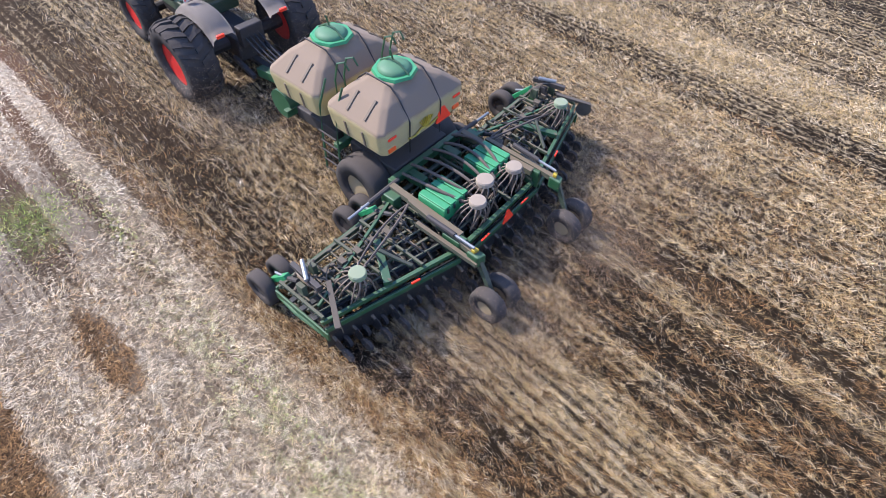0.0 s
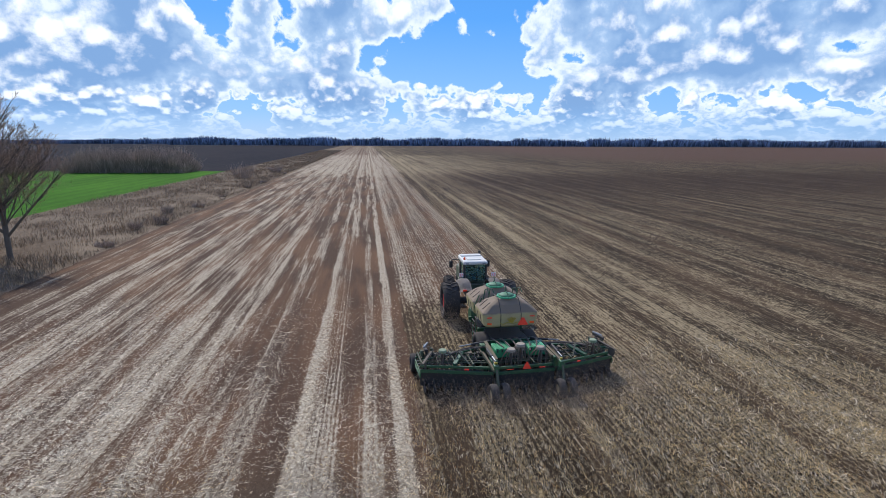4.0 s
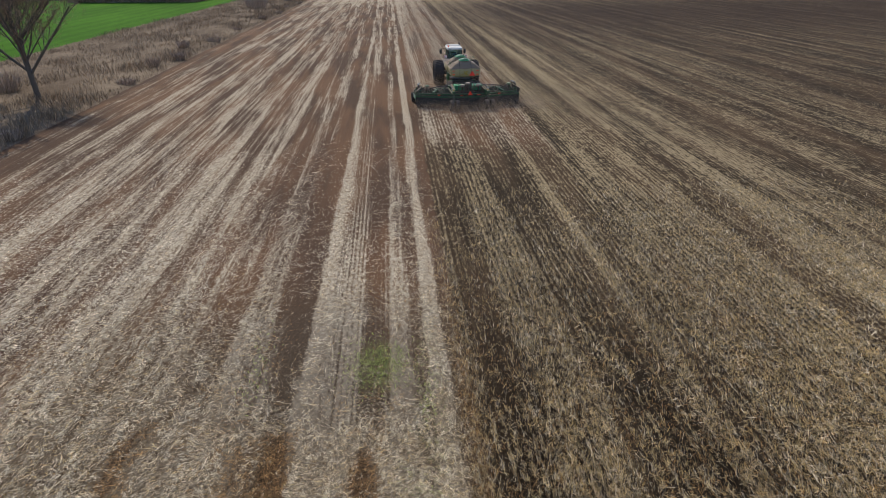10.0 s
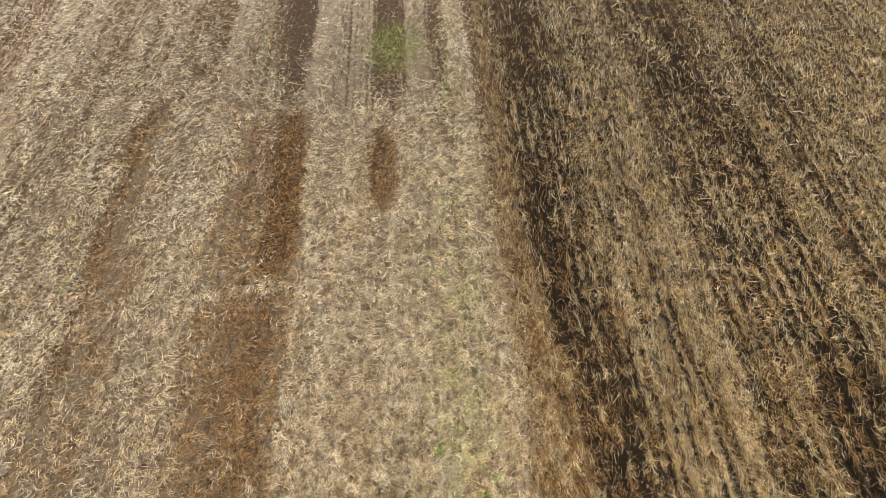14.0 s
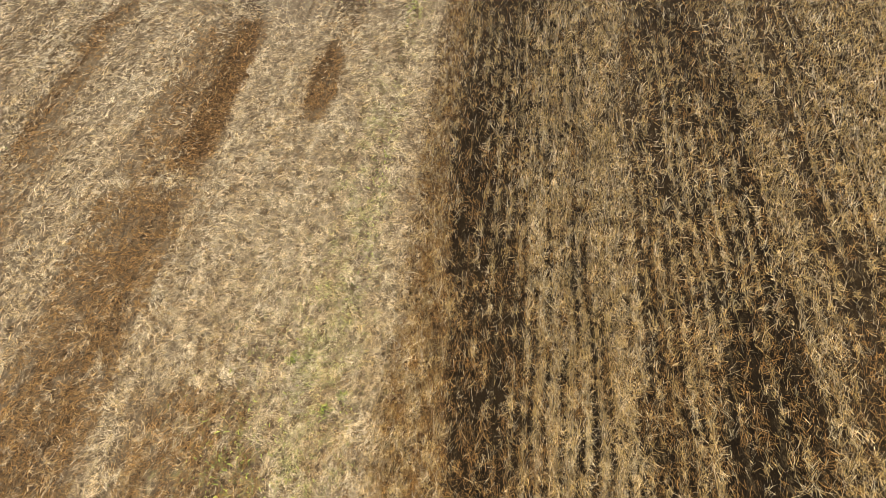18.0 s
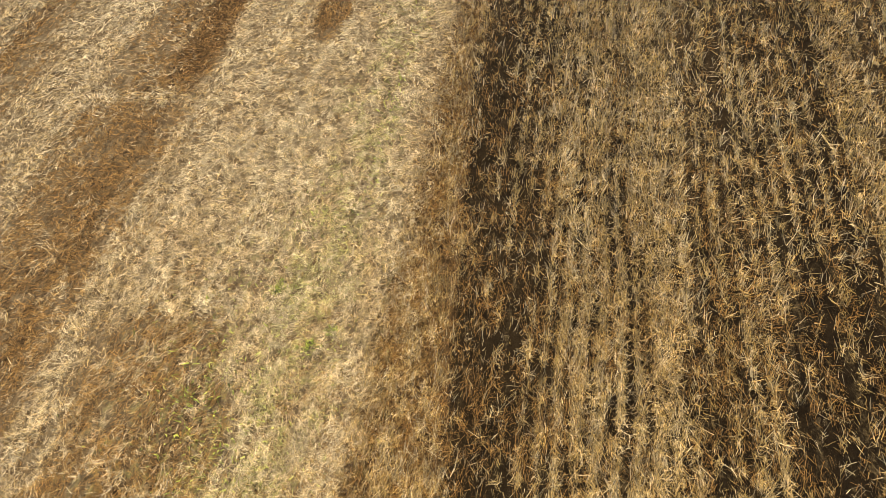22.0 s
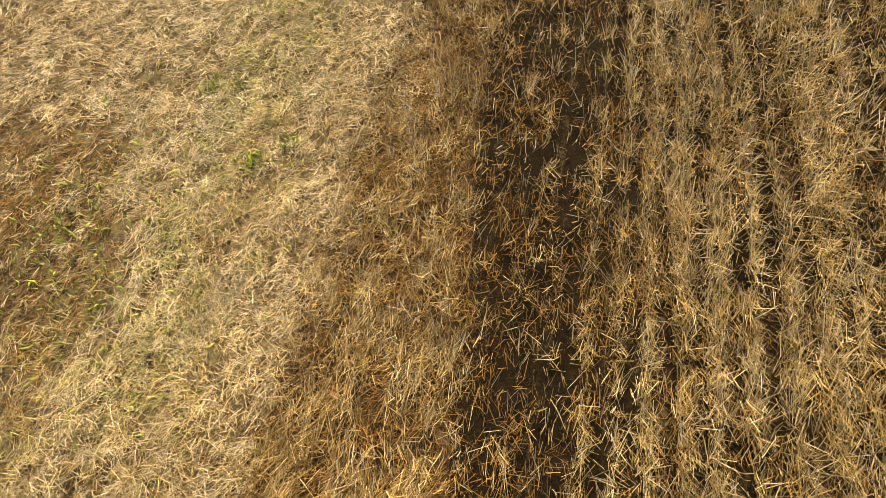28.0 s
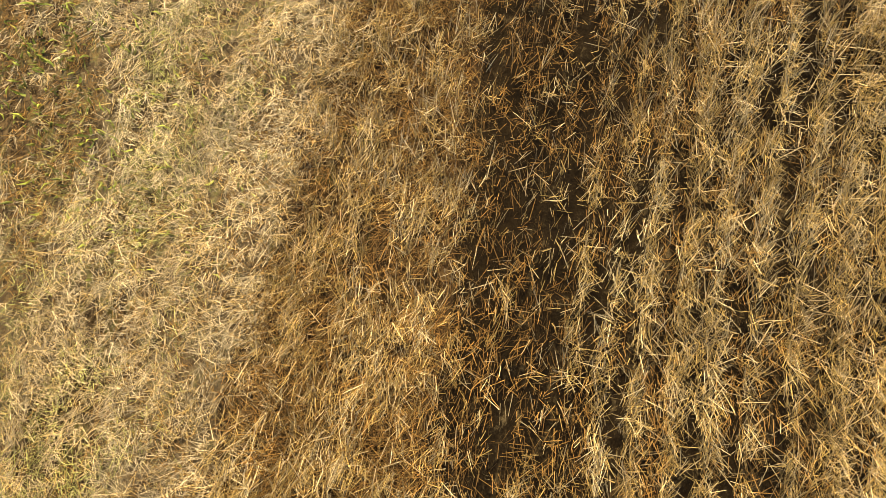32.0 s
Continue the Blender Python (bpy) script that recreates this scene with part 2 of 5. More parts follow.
WEED = material("green_weed_leaf", (0.34, 0.39, 0.085), 0.6, 0, 0.3, 3, random_by="island")


def dust_material():
    m = bpy.data.materials.new("airborne_dust")
    m.use_nodes = True
    n = Nodes(m.node_tree)
    thin = n.node("ShaderNodeBsdfTranslucent")
    thin.inputs[0].default_value = (0.42, 0.32, 0.235, 1)
    flat = n.node("ShaderNodeBsdfDiffuse")
    flat.inputs[0].default_value = (0.40, 0.30, 0.22, 1)
    mix = n.node("ShaderNodeMixShader")
    mix.inputs[0].default_value = 0.5
    n.plug(thin.outputs[0], mix.inputs[1])
    n.plug(flat.outputs[0], mix.inputs[2])
    n.plug(mix.outputs[0], m.node_tree.nodes["Material Output"].inputs[0])
    return m


DUST = dust_material()


def glass_material():
    m = bpy.data.materials.new("green_tinted_glass")
    m.use_nodes = True
    bs = m.node_tree.nodes["Principled BSDF"]
    bs.inputs["Base Color"].default_value = (0.35, 0.5, 0.42, 1)
    bs.inputs["Roughness"].default_value = 0.05
    bs.inputs["Transmission Weight"].default_value = 0.85
    bs.inputs["IOR"].default_value = 1.2
    return m


GLASS = glass_material()


LEFT_STRIPES = [(-24, 0.1), (-22.2, 0.12), (-21.6, 0.5), (-20.8, 0.15), (-19.6, 0.45), (-18.2, 0.75), (-16.6, 0.4), (-15.0, 0.8), (-13.6, 0.45), (-12.2, 0.85), (-10.9, 0.42), (-9.8, 0.8), (-8.4, 0.35), (-7.7, 0.9), (-6.6, 0.3), (-5.7, 0.22), (-5.2, 0.66), (-4.6, 0.5), (-4.2, 0.1), (-3.55, 0.1), (-3.3, 1.0), (-2.7, 0.62), (-2.0, 0.6), (-1.75, 0.24), (-1.35, 0.26), (-1.1, 0.72), (-0.75, 0.66), (-0.6, 0.3), (-0.3, 0.4), (-0.15, 1.0), (0.25, 0.92), (0.42, 0.2)]     # (x, straw cover) across the mown side

TILLED = [(0.45, 0.5), (0.9, 0.42), (1.05, 0.2), (1.75, 0.22), (2.1, 0.34), (2.3, 0.46), (2.9, 0.5), (3.15, 0.44), (3.5, 0.56), (3.82, 0.5), (4.0, 0.32),
          (4.25, 0.40), (5.0, 0.36), (5.8, 0.37), (6.15, 0.5), (6.4, 0.48), (6.65, 0.34), (7.4, 0.45), (8.6, 0.47), (9.4, 0.43), (10.5, 0.46), (11.5, 0.5), (11.95, 0.5),
          (12.35, 0.36), (13.1, 0.36), (13.6, 0.45), (14.2, 0.58), (15.2, 0.6), (15.7, 0.38), (18.0, 0.44), (21.0, 0.34)]     # (x, straw cover) across the drilled side


def field_material():
    """Mown stubble and drilled soil: stripes along y, straw speckle, soil, the patches that the field has, and a
    cloud's shade in the far colour.
    """
    m = bpy.data.materials.new("stubble_field_soil")
    m.use_nodes = True
    n = Nodes(m.node_tree)
    bs = m.node_tree.nodes["Principled BSDF"]
    pos = n.node("ShaderNodeTexCoord").outputs["Object"]
    x, y, z = n.xyz(pos)
    # stripes wander a little along the rows
    w1 = n.noise(n.vec(n.math("MULTIPLY", x, 0.5), n.math("MULTIPLY", y, 0.06), 0.0), 1.0, 3.0)
    w2 = n.noise(n.vec(n.math("MULTIPLY", x, 2.2), n.math("MULTIPLY", y, 0.5), 3.0), 1.0, 3.0)
    xs = n.math("ADD", x, n.math("ADD", n.math("MULTIPLY", n.math("SUBTRACT", w1, 0.5), 0.9), n.math("MULTIPLY", n.math("SUBTRACT", w2, 0.5), 0.35)))
    near_line = n.step(x, 7.9, 8.5)
    # how much straw covers the ground, left of the working edge (x -24 to 1)
    L = lambda v: (v + 24.0) / 25.0
    left = n.ramp(n.math("MULTIPLY", n.math("ADD", xs, 24.0), 1 / 25.0), [(L(v), c) for v, c in LEFT_STRIPES])
    R = lambda v: v / 40.0
    right = n.ramp(n.math("MULTIPLY", xs, 1 / 40.0), [(R(v), c) for v, c in TILLED[:32]])
    ahead = n.ramp(n.math("MULTIPLY", xs, 1 / 40.0), [
        (R(0.0), 0.9), (R(0.5), 0.3), (R(1.0), 0.3), (R(1.3), 0.8), (R(1.8), 0.55), (R(2.4), 0.35), (R(3.2), 0.6), (R(3.8), 0.35), (R(4.6), 0.42),
        (R(5.6), 0.5), (R(6.4), 0.35), (R(8.0), 0.49), (R(8.6), 0.19), (R(9.4), 0.39), (R(10.3), 0.55), (R(11.6), 0.29),
        (R(12.8), 0.59), (R(13.2), 0.64), (R(13.8), 0.45), (R(16.0), 0.51), (R(17.5), 0.37), (R(19.5), 0.39), (R(22), 0.29), (R(25), 0.43), (R(28), 0.23),
        (R(31), 0.37), (R(34), 0.25), (R(40), 0.25)])
    far = n.step(n.math("ADD", y, n.math("MULTIPLY", n.math("SUBTRACT", w1, 0.5), 8.0)), 30.0, 36.0)
    rag = n.noise(n.vec(x, n.math("MULTIPLY", y, 0.5), 0.0), 1.7, 4.0)
    rag2 = n.noise(n.vec(n.math("MULTIPLY", x, 5.0), n.math("MULTIPLY", y, 1.4), 0.0), 1.0, 4.0, 0.65)
    shift = n.math("ADD", n.step(y, 10.0, 0.5, 0.42, 1.05), n.math("ADD", n.math("MULTIPLY", n.math("SUBTRACT", rag, 0.5), 0.25), n.math("MULTIPLY", n.math("SUBTRACT", rag2, 0.5), 0.3)))
    side = n.step(n.math("SUBTRACT", x, shift), 0.28, 0.46)
    cover = n.mix(side, left, n.mix(far, right, ahead))
    cover = n.xyz(cover)[0]
    edge = side
    side = n.math("MULTIPLY", side, n.math("SUBTRACT", 1.0, n.math("MULTIPLY", far, n.math("SUBTRACT", 1.0, near_line))))

    def patch(cx, cy, rx, ry, edge=0.35):
        """1 inside an ellipse with a ragged edge."""
        dx = n.math("MULTIPLY", n.math("SUBTRACT", x, cx), 1 / rx)
        dy = n.math("MULTIPLY", n.math("SUBTRACT", y, cy), 1 / ry)
        r = n.math("SQRT", n.math("ADD", n.math("MULTIPLY", dx, dx), n.math("MULTIPLY", dy, dy)))
        r = n.math("ADD", r, n.math("MULTIPLY", n.math("SUBTRACT", rag, 0.5), 0.9))
        return n.step(r, 1.0 - edge, 1.0 + edge, 1.0, 0.0)

    def streak_patch(x0, y0, slope, w, ylo, yhi):
        """1 along a ragged band that follows the rows and drifts by slope metres for each metre of y."""
        c = n.math("SUBTRACT", x, n.math("ADD", x0, n.math("MULTIPLY", n.math("SUBTRACT", y, y0), slope)))
        c = n.math("ADD", c, n.math("MULTIPLY", n.math("SUBTRACT", rag, 0.5), w * 2.2))
        c = n.math("ADD", c, n.math("MULTIPLY", n.math("SUBTRACT", rag2, 0.5), w * 0.9))
        b_ = n.step(n.math("ABSOLUTE", c), w * 0.7, w * 1.15, 1.0, 0.0)
        return n.math("MULTIPLY", b_, n.math("MULTIPLY", n.step(y, ylo, ylo + 1.2), n.step(n.math("ADD", y, n.math("MULTIPLY", rag2, 0.8)), yhi - 0.1, yhi + 0.7, 1.0, 0.0)))

    # the pale mat of chaff before the working edge begins
    left_side = n.math("SUBTRACT", 1.0, edge)
    pale = n.math("MULTIPLY", n.math("MAXIMUM", patch(-1.7, 6.6, 2.1, 5.2, 0.2), patch(-6.0, 4.0, 3.4, 9.0)), left_side)
    cover = n.math("ADD", n.math("MULTIPLY", cover, n.math("SUBTRACT", 1.0, pale)), n.math("MULTIPLY", pale, 0.78))
    browns = n.math("MAXIMUM", n.math("MULTIPLY", patch(-1.78, 10.0, 0.34, 1.0, 0.3), 0.7), n.math("MAXIMUM", n.math("MULTIPLY", streak_patch(-3.62, 9.6, 0.0, 0.32, 6.8, 11.6), 0.8), n.math("MULTIPLY", streak_patch(-4.0, 5.0, 0.0, 0.65, -5.0, 11.6), 0.45)))
    browns = n.math("MAXIMUM", browns, n.math("MAXIMUM", n.math("MULTIPLY", streak_patch(-6.95, 9.2, 0.0, 0.22, 5.0, 12.2), 0.6), n.math("MULTIPLY", n.math("MULTIPLY", n.step(n.math("ADD", x, n.math("MULTIPLY", n.math("SUBTRACT", rag2, 0.5), 0.3)), 0.36, 0.52), n.step(y, 16.0, 12.0)), n.math("MULTIPLY", n.math("SUBTRACT", 1.0, side), 0.55))))
    browns = n.math("MAXIMUM", browns, n.math("MULTIPLY", patch(-1.9, 2.6, 0.9, 2.0, 0.5), 0.3))
    cover = n.math("MULTIPLY", cover, n.math("SUBTRACT", 1.0, n.math("MULTIPLY", browns, 0.7)))
    dull = n.math("MULTIPLY", n.math("MAXIMUM", patch(-2.9, 14.4, 3.2, 2.6, 0.5), 0.0), left_side)
    # long thin streaks along the rows, straw speckle, soil between
    st1 = n.noise(n.vec(n.math("MULTIPLY", x, 3.4), n.math("MULTIPLY", y, 0.03), 1.0), 1.0, 3.0, 0.6)
    st2 = n.noise(n.vec(n.math("MULTIPLY", x, 9.5), n.math("MULTIPLY", y, 0.16), 4.0), 1.0, 3.0, 0.6)
    sp = n.noise(n.vec(x, n.math("MULTIPLY", y, 0.42), 0.0), 34.0, 3.0, 0.7)
    sp2 = n.noise(n.vec(x, n.math("MULTIPLY", y, 0.55), 5.0), 9.0, 4.0, 0.7)
    sp3 = n.noise(n.vec(n.math("MULTIPLY", x, 0.8), n.math("MULTIPLY", y, 0.3), 9.0), 1.3, 5.0, 0.62)
    rowing = n.math("MULTIPLY", n.math("COSINE", n.math("ADD", n.math("MULTIPLY", x, 2 * math.pi / 0.21), n.math("MULTIPLY", w2, 2.5))), 0.20)
    streak = n.math("ADD", n.math("MULTIPLY", n.math("SUBTRACT", st1, 0.5), 1.5), n.math("MULTIPLY", n.math("SUBTRACT", st2, 0.5), 1.1))
    speck = n.math("ADD", n.math("MULTIPLY", n.math("SUBTRACT", sp, 0.5), 1.3), n.math("MULTIPLY", n.math("SUBTRACT", sp2, 0.5), 1.3))
    sp4 = n.noise(n.vec(x, n.math("MULTIPLY", y, 0.5), 8.0), 16.0, 4.0, 0.75)
    sp5 = n.noise(n.vec(x, n.math("MULTIPLY", y, 0.35), 6.0), 4.5, 4.0, 0.7)
    st3 = n.noise(n.vec(n.math("MULTIPLY", x, 0.75), n.math("MULTIPLY", y, 0.010), 14.0), 1.0, 4.0, 0.7)
    far_r = n.step(y, 16.0, 30.0)
    rough_r = n.math("ADD", n.math("MULTIPLY", n.math("SUBTRACT", sp4, 0.5), 3.2), rowing)
    rough_r = n.math("ADD", rough_r, n.math("MULTIPLY", far_r, n.math("ADD", n.math("MULTIPLY", n.math("SUBTRACT", sp5, 0.5), 3.2), n.math("MULTIPLY", n.math("SUBTRACT", st3, 0.5), 2.6))))
    speck = n.math("ADD", speck, n.math("MULTIPLY", edge, rough_r))
    streak = n.math("MULTIPLY", streak, n.math("SUBTRACT", 1.0, n.math("MULTIPLY", edge, 0.35)))
    blotch = n.math("MULTIPLY", n.math("SUBTRACT", sp3, 0.5), 1.0)
    calm = n.math("SUBTRACT", 1.0, n.math("MULTIPLY", pale, 0.55))
    s = n.math("ADD", n.math("MULTIPLY", streak, calm), n.math("ADD", speck, n.math("MULTIPLY", blotch, calm)))
    cover = n.math("SUBTRACT", cover, n.math("MULTIPLY", n.step(y, 12.0, 30.0), n.math("MULTIPLY", left_side, 0.26)))
    out = n.math("MULTIPLY", n.step(n.math("ADD", n.math("MULTIPLY", x, -1.0), n.math("MULTIPLY", y, 0.1)), 4.0, 10.0), left_side)
    s = n.math("ADD", s, n.math("MULTIPLY", n.math("SUBTRACT", cover, 0.5), n.math("SUBTRACT", 1.5, n.math("MULTIPLY", out, 0.75))))
    mott = n.noise(n.vec(n.math("MULTIPLY", x, 1.15), n.math("MULTIPLY", y, 0.055), 12.0), 1.0, 7.0, 0.74, 0.5)
    s = n.math("ADD", s, n.math("MULTIPLY", n.math("MULTIPLY", n.math("SUBTRACT", mott, 0.5), 3.4), n.math("MULTIPLY", out, n.step(x, -21.5, -19.0))))
    lane = n.math("MULTIPLY", n.step(n.math("ABSOLUTE", n.math("ADD", x, 1.95)), 0.85, 0.6), n.math("MULTIPLY", n.step(y, 10.8, 12.0), n.step(y, 45.0, 20.0)))
    s = n.math("ADD", s, n.math("MULTIPLY", lane, n.math("SUBTRACT", n.math("MULTIPLY", n.math("COSINE", n.math("MULTIPLY", x, 2 * math.pi / 0.145)), 0.26), 0.05)))
    # a paler reach of mown land far ahead
    far_pale = n.math("MULTIPLY", n.math("MULTIPLY", n.step(y, 125.0, 180.0), n.step(y, 400.0, 320.0)), n.math("MULTIPLY", n.step(x, 80.0, 30.0), n.step(x, -60.0, -30.0)))
    s = n.math("ADD", s, n.math("MULTIPLY", far_pale, 0.4))
    amount = n.step(s, -0.30, 0.42)
    straw_c = n.mix(n.step(sp2, 0.35, 0.65), (0.21, 0.15, 0.092), (0.48, 0.40, 0.285))
    straw_c = n.mix(side, straw_c, n.mix(n.step(sp2, 0.35, 0.65), (0.18, 0.132, 0.072), (0.36, 0.275, 0.16)))
    warm = n.step(n.noise(n.vec(n.math("MULTIPLY", x, 0.5), n.math("MULTIPLY", y, 0.07), 2.0), 1.0, 3.0), 0.4, 0.62)
    soil_l = n.mix(warm, (0.078, 0.047, 0.029), (0.135, 0.074, 0.04))
    # near drilled soil is darkened for the shade between its straws, paler beyond
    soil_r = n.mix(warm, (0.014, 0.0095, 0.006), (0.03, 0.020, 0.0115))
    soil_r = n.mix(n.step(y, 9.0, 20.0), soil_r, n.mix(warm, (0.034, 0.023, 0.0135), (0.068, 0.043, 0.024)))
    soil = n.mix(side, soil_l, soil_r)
    soil = n.mix(n.math("MULTIPLY", browns, n.math("ADD", 0.25, n.math("MULTIPLY", sp, 0.7))), soil, (0.17, 0.088, 0.038))
    col = n.mix(amount, soil, straw_c)
    # close by, the lying straw is there in full and hides all but the soil under it
    thin = n.math("MULTIPLY", n.math("MULTIPLY", n.step(y, 20.0, 12.0), n.step(y, -2.0, 0.0)), n.step(n.math("ABSOLUTE", x), 12.0, 8.5))
    fib = n.step(n.noise(n.vec(x, n.math("MULTIPLY", y, 0.7), 3.0), 26.0, 6.0, 0.78, 1.2), 0.44, 0.60)
    # fibre pattern: the shade in the mat's gaps is put into the colour
    under = n.mix(side, n.mix(n.math("MULTIPLY", amount, 0.22), n.mix(browns, n.mix(fib, (0.03, 0.019, 0.010), (0.155, 0.108, 0.062)), n.mix(fib, (0.022, 0.013, 0.007), (0.15, 0.078, 0.03))), straw_c), n.mix(n.math("MULTIPLY", n.math("MULTIPLY", amount, fib), 0.30), soil, straw_c))
    col = n.mix(thin, col, under)
    # dark land to the side of the headland strip, far out: a cloud's shadow put into the soil colour
    cloud_shade = n.math("MULTIPLY", n.step(n.math("ADD", y, n.math("MULTIPLY", n.math("SUBTRACT", w1, 0.5), 60.0)), 55.0, 120.0),
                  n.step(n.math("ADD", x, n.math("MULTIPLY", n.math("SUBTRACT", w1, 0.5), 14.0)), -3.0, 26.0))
    cloud_shade = n.math("MULTIPLY", cloud_shade, n.step(y, 190.0, 135.0, 0.3, 1.0))
    col = n.mix(n.math("MULTIPLY", cloud_shade, 0.72), col, n.mix(n.step(s, -0.6, 0.6), (0.024, 0.014, 0.009), (0.064, 0.037, 0.022)))
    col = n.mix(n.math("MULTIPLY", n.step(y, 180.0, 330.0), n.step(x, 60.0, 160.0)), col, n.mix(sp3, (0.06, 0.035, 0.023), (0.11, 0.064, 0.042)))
    lea = n.math("MULTIPLY", patch(-1.45, 13.9, 0.55, 0.85, 0.6), n.step(sp2, 0.35, 0.6))
    lea = n.math("MAXIMUM", lea, n.math("MULTIPLY", patch(-0.2, 13.0, 0.35, 2.4, 0.6), n.step(sp2, 0.5, 0.65)))
    lea = n.math("MAXIMUM", lea, n.math("MULTIPLY", patch(-0.9, 3.2, 1.4, 3.4, 0.6), n.math("MULTIPLY", n.step(sp2, 0.5, 0.68), 0.8)))
    col = n.mix(n.math("MULTIPLY", lea, 0.6), col, (0.27, 0.27, 0.09))
    col = n.mix(n.math("MULTIPLY", dull, 0.4), col, n.mix(amount, (0.045, 0.034, 0.026), (0.22, 0.185, 0.14)))
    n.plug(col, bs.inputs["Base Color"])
    bs.inputs["Roughness"].default_value = 0.85
    bs.inputs["Specular IOR Level"].default_value = 0.04
    bp = n.node("ShaderNodeBump")
    bp.inputs["Distance"].default_value = 0.03
    bp.inputs["Strength"].default_value = 0.6
    n.plug(s, bp.inputs["Height"])
    n.plug(bp.outputs[0], bs.inputs["Normal"])
    return m


def land_material(name, a, b, scale, stretch=1.0, bump=0.05, furrow=0.0):
    """Open land: two colours in patches, grain, and furrows along y if any."""
    m = bpy.data.materials.new(name)
    m.use_nodes = True
    n = Nodes(m.node_tree)
    bs = m.node_tree.nodes["Principled BSDF"]
    pos = n.node("ShaderNodeTexCoord").outputs["Object"]
    x, y, z = n.xyz(pos)
    v = n.vec(x, n.math("MULTIPLY", y, stretch), 0.0)
    p = n.noise(v, scale, 5.0, 0.6)
    q = n.noise(v, scale * 12, 4.0, 0.65)
    f = n.math("ADD", n.math("MULTIPLY", p, 0.6), n.math("MULTIPLY", q, 0.45))
    if furrow:
        f = n.math("ADD", f, n.math("MULTIPLY", n.math("SINE", n.math("MULTIPLY", x, 2 * math.pi / furrow)), 0.05))
    n.plug(n.mix(n.step(f, 0.36, 0.7), a, b), bs.inputs["Base Color"])
    bs.inputs["Roughness"].default_value = 0.9
    bs.inputs["Specular IOR Level"].default_value = 0.02
    bp = n.node("ShaderNodeBump")
    bp.inputs["Distance"].default_value = bump
    bp.inputs["Strength"].default_value = 0.7
    n.plug(q, bp.inputs["Height"])
    n.plug(bp.outputs[0], bs.inputs["Normal"])
    return m


FIELD = field_material()
PLOUGHED = land_material("dark_ploughed_soil", (0.014, 0.013, 0.017), (0.028, 0.023, 0.025), 0.02, 0.25, 0.08, 4.0)
CROP = land_material("green_winter_crop", (0.032, 0.092, 0.007), (0.062, 0.155, 0.012), 0.12, 0.3, 0.06, 3.0)
VERGE = land_material("dry_verge_ground", (0.09, 0.062, 0.04), (0.24, 0.18, 0.12), 0.22, 0.5, 0.1)

# ---- mesh helpers ----
def to_mesh(bm, name, mat, smooth=False):
    me = bpy.data.meshes.new(name)
    bm.to_mesh(me)
    bm.free()
    for mt in (mat if isinstance(mat, (list, tuple)) else [mat]):
        me.materials.append(mt)
    if smooth:
        me.polygons.foreach_set("use_smooth", [True] * len(me.polygons))
    return me


def part(name, bm, mat, parent, label="", m=None, smooth=False):
    """Links a bmesh as one mesh object under a thing or a part."""
    ob = new(name, to_mesh(bm, name, mat, smooth))
    ob.parent = parent
    if m is not None:
        ob.matrix_basis = m
    if label:
        ob["label"] = label
    return ob


def thing(name, label, category, group="", m=None):
    ob = new(name)
    ob.empty_display_size = 0.3
    if m is not None:
        ob.matrix_basis = m
    return tagged(ob, label, category, group)


def add_box(bm, lo, hi, bevel=0.0, m=None):
    lo, hi = Vector(lo), Vector(hi)
    mat = Matrix.Translation((lo + hi) / 2) @ Matrix.Diagonal((*(hi - lo), 1))
    if m is not None:
        mat = m @ mat
    made = bmesh.ops.create_cube(bm, size=1.0, matrix=mat)["verts"]
    if bevel:
        edges = list({e for v in made for e in v.link_edges})
        bmesh.ops.bevel(bm, geom=edges, offset=bevel, segments=2, affect="EDGES", profile=0.5)
    return bm


def box(lo, hi, bevel=0.0, m=None):
    return add_box(bmesh.new(), lo, hi, bevel, m)


def add_tube(bm, pts, r, sides=6, cap=True, r_end=None):
    """A round bar along points; it tapers to r_end if given."""
    pts = [Vector(p) for p in pts]
    rings = []
    up0 = Vector((0, 0, 1))
    for i, p in enumerate(pts):
        d = (pts[min(i + 1, len(pts) - 1)] - pts[max(i - 1, 0)])
        d = d.normalized() if d.length > 1e-9 else Vector((0, 0, 1))
        side = d.cross(up0)
        if side.length < 0.05:
            side = d.cross(Vector((1, 0, 0)))
        side.normalize()
        up = side.cross(d)
        k = r if r_end is None else r + (r_end - r) * i / max(1, len(pts) - 1)
        rings.append([bm.verts.new(p + side * math.cos(a) * k + up * math.sin(a) * k)
                      for a in (2 * math.pi * j / sides for j in range(sides))])
    for a, b in zip(rings, rings[1:]):
        for j in range(sides):
            bm.faces.new((a[j], a[(j + 1) % sides], b[(j + 1) % sides], b[j]))
    if cap:
        bm.faces.new(rings[0][::-1])
        bm.faces.new(rings[-1])
    return bm


def tube(pts, r, sides=6, r_end=None):
    return add_tube(bmesh.new(), pts, r, sides, True, r_end)


def bar(a, b, w, h, bevel=0.008):
    """A rectangular beam from a to b, w wide and h high."""
    a, b = Vector(a), Vector(b)
    d = b - a
    q = d.to_track_quat("Y", "Z").to_matrix().to_4x4()
    m = Matrix.Translation((a + b) / 2) @ q
    return box((-w / 2, -d.length / 2, -h / 2), (w / 2, d.length / 2, h / 2), bevel, m)


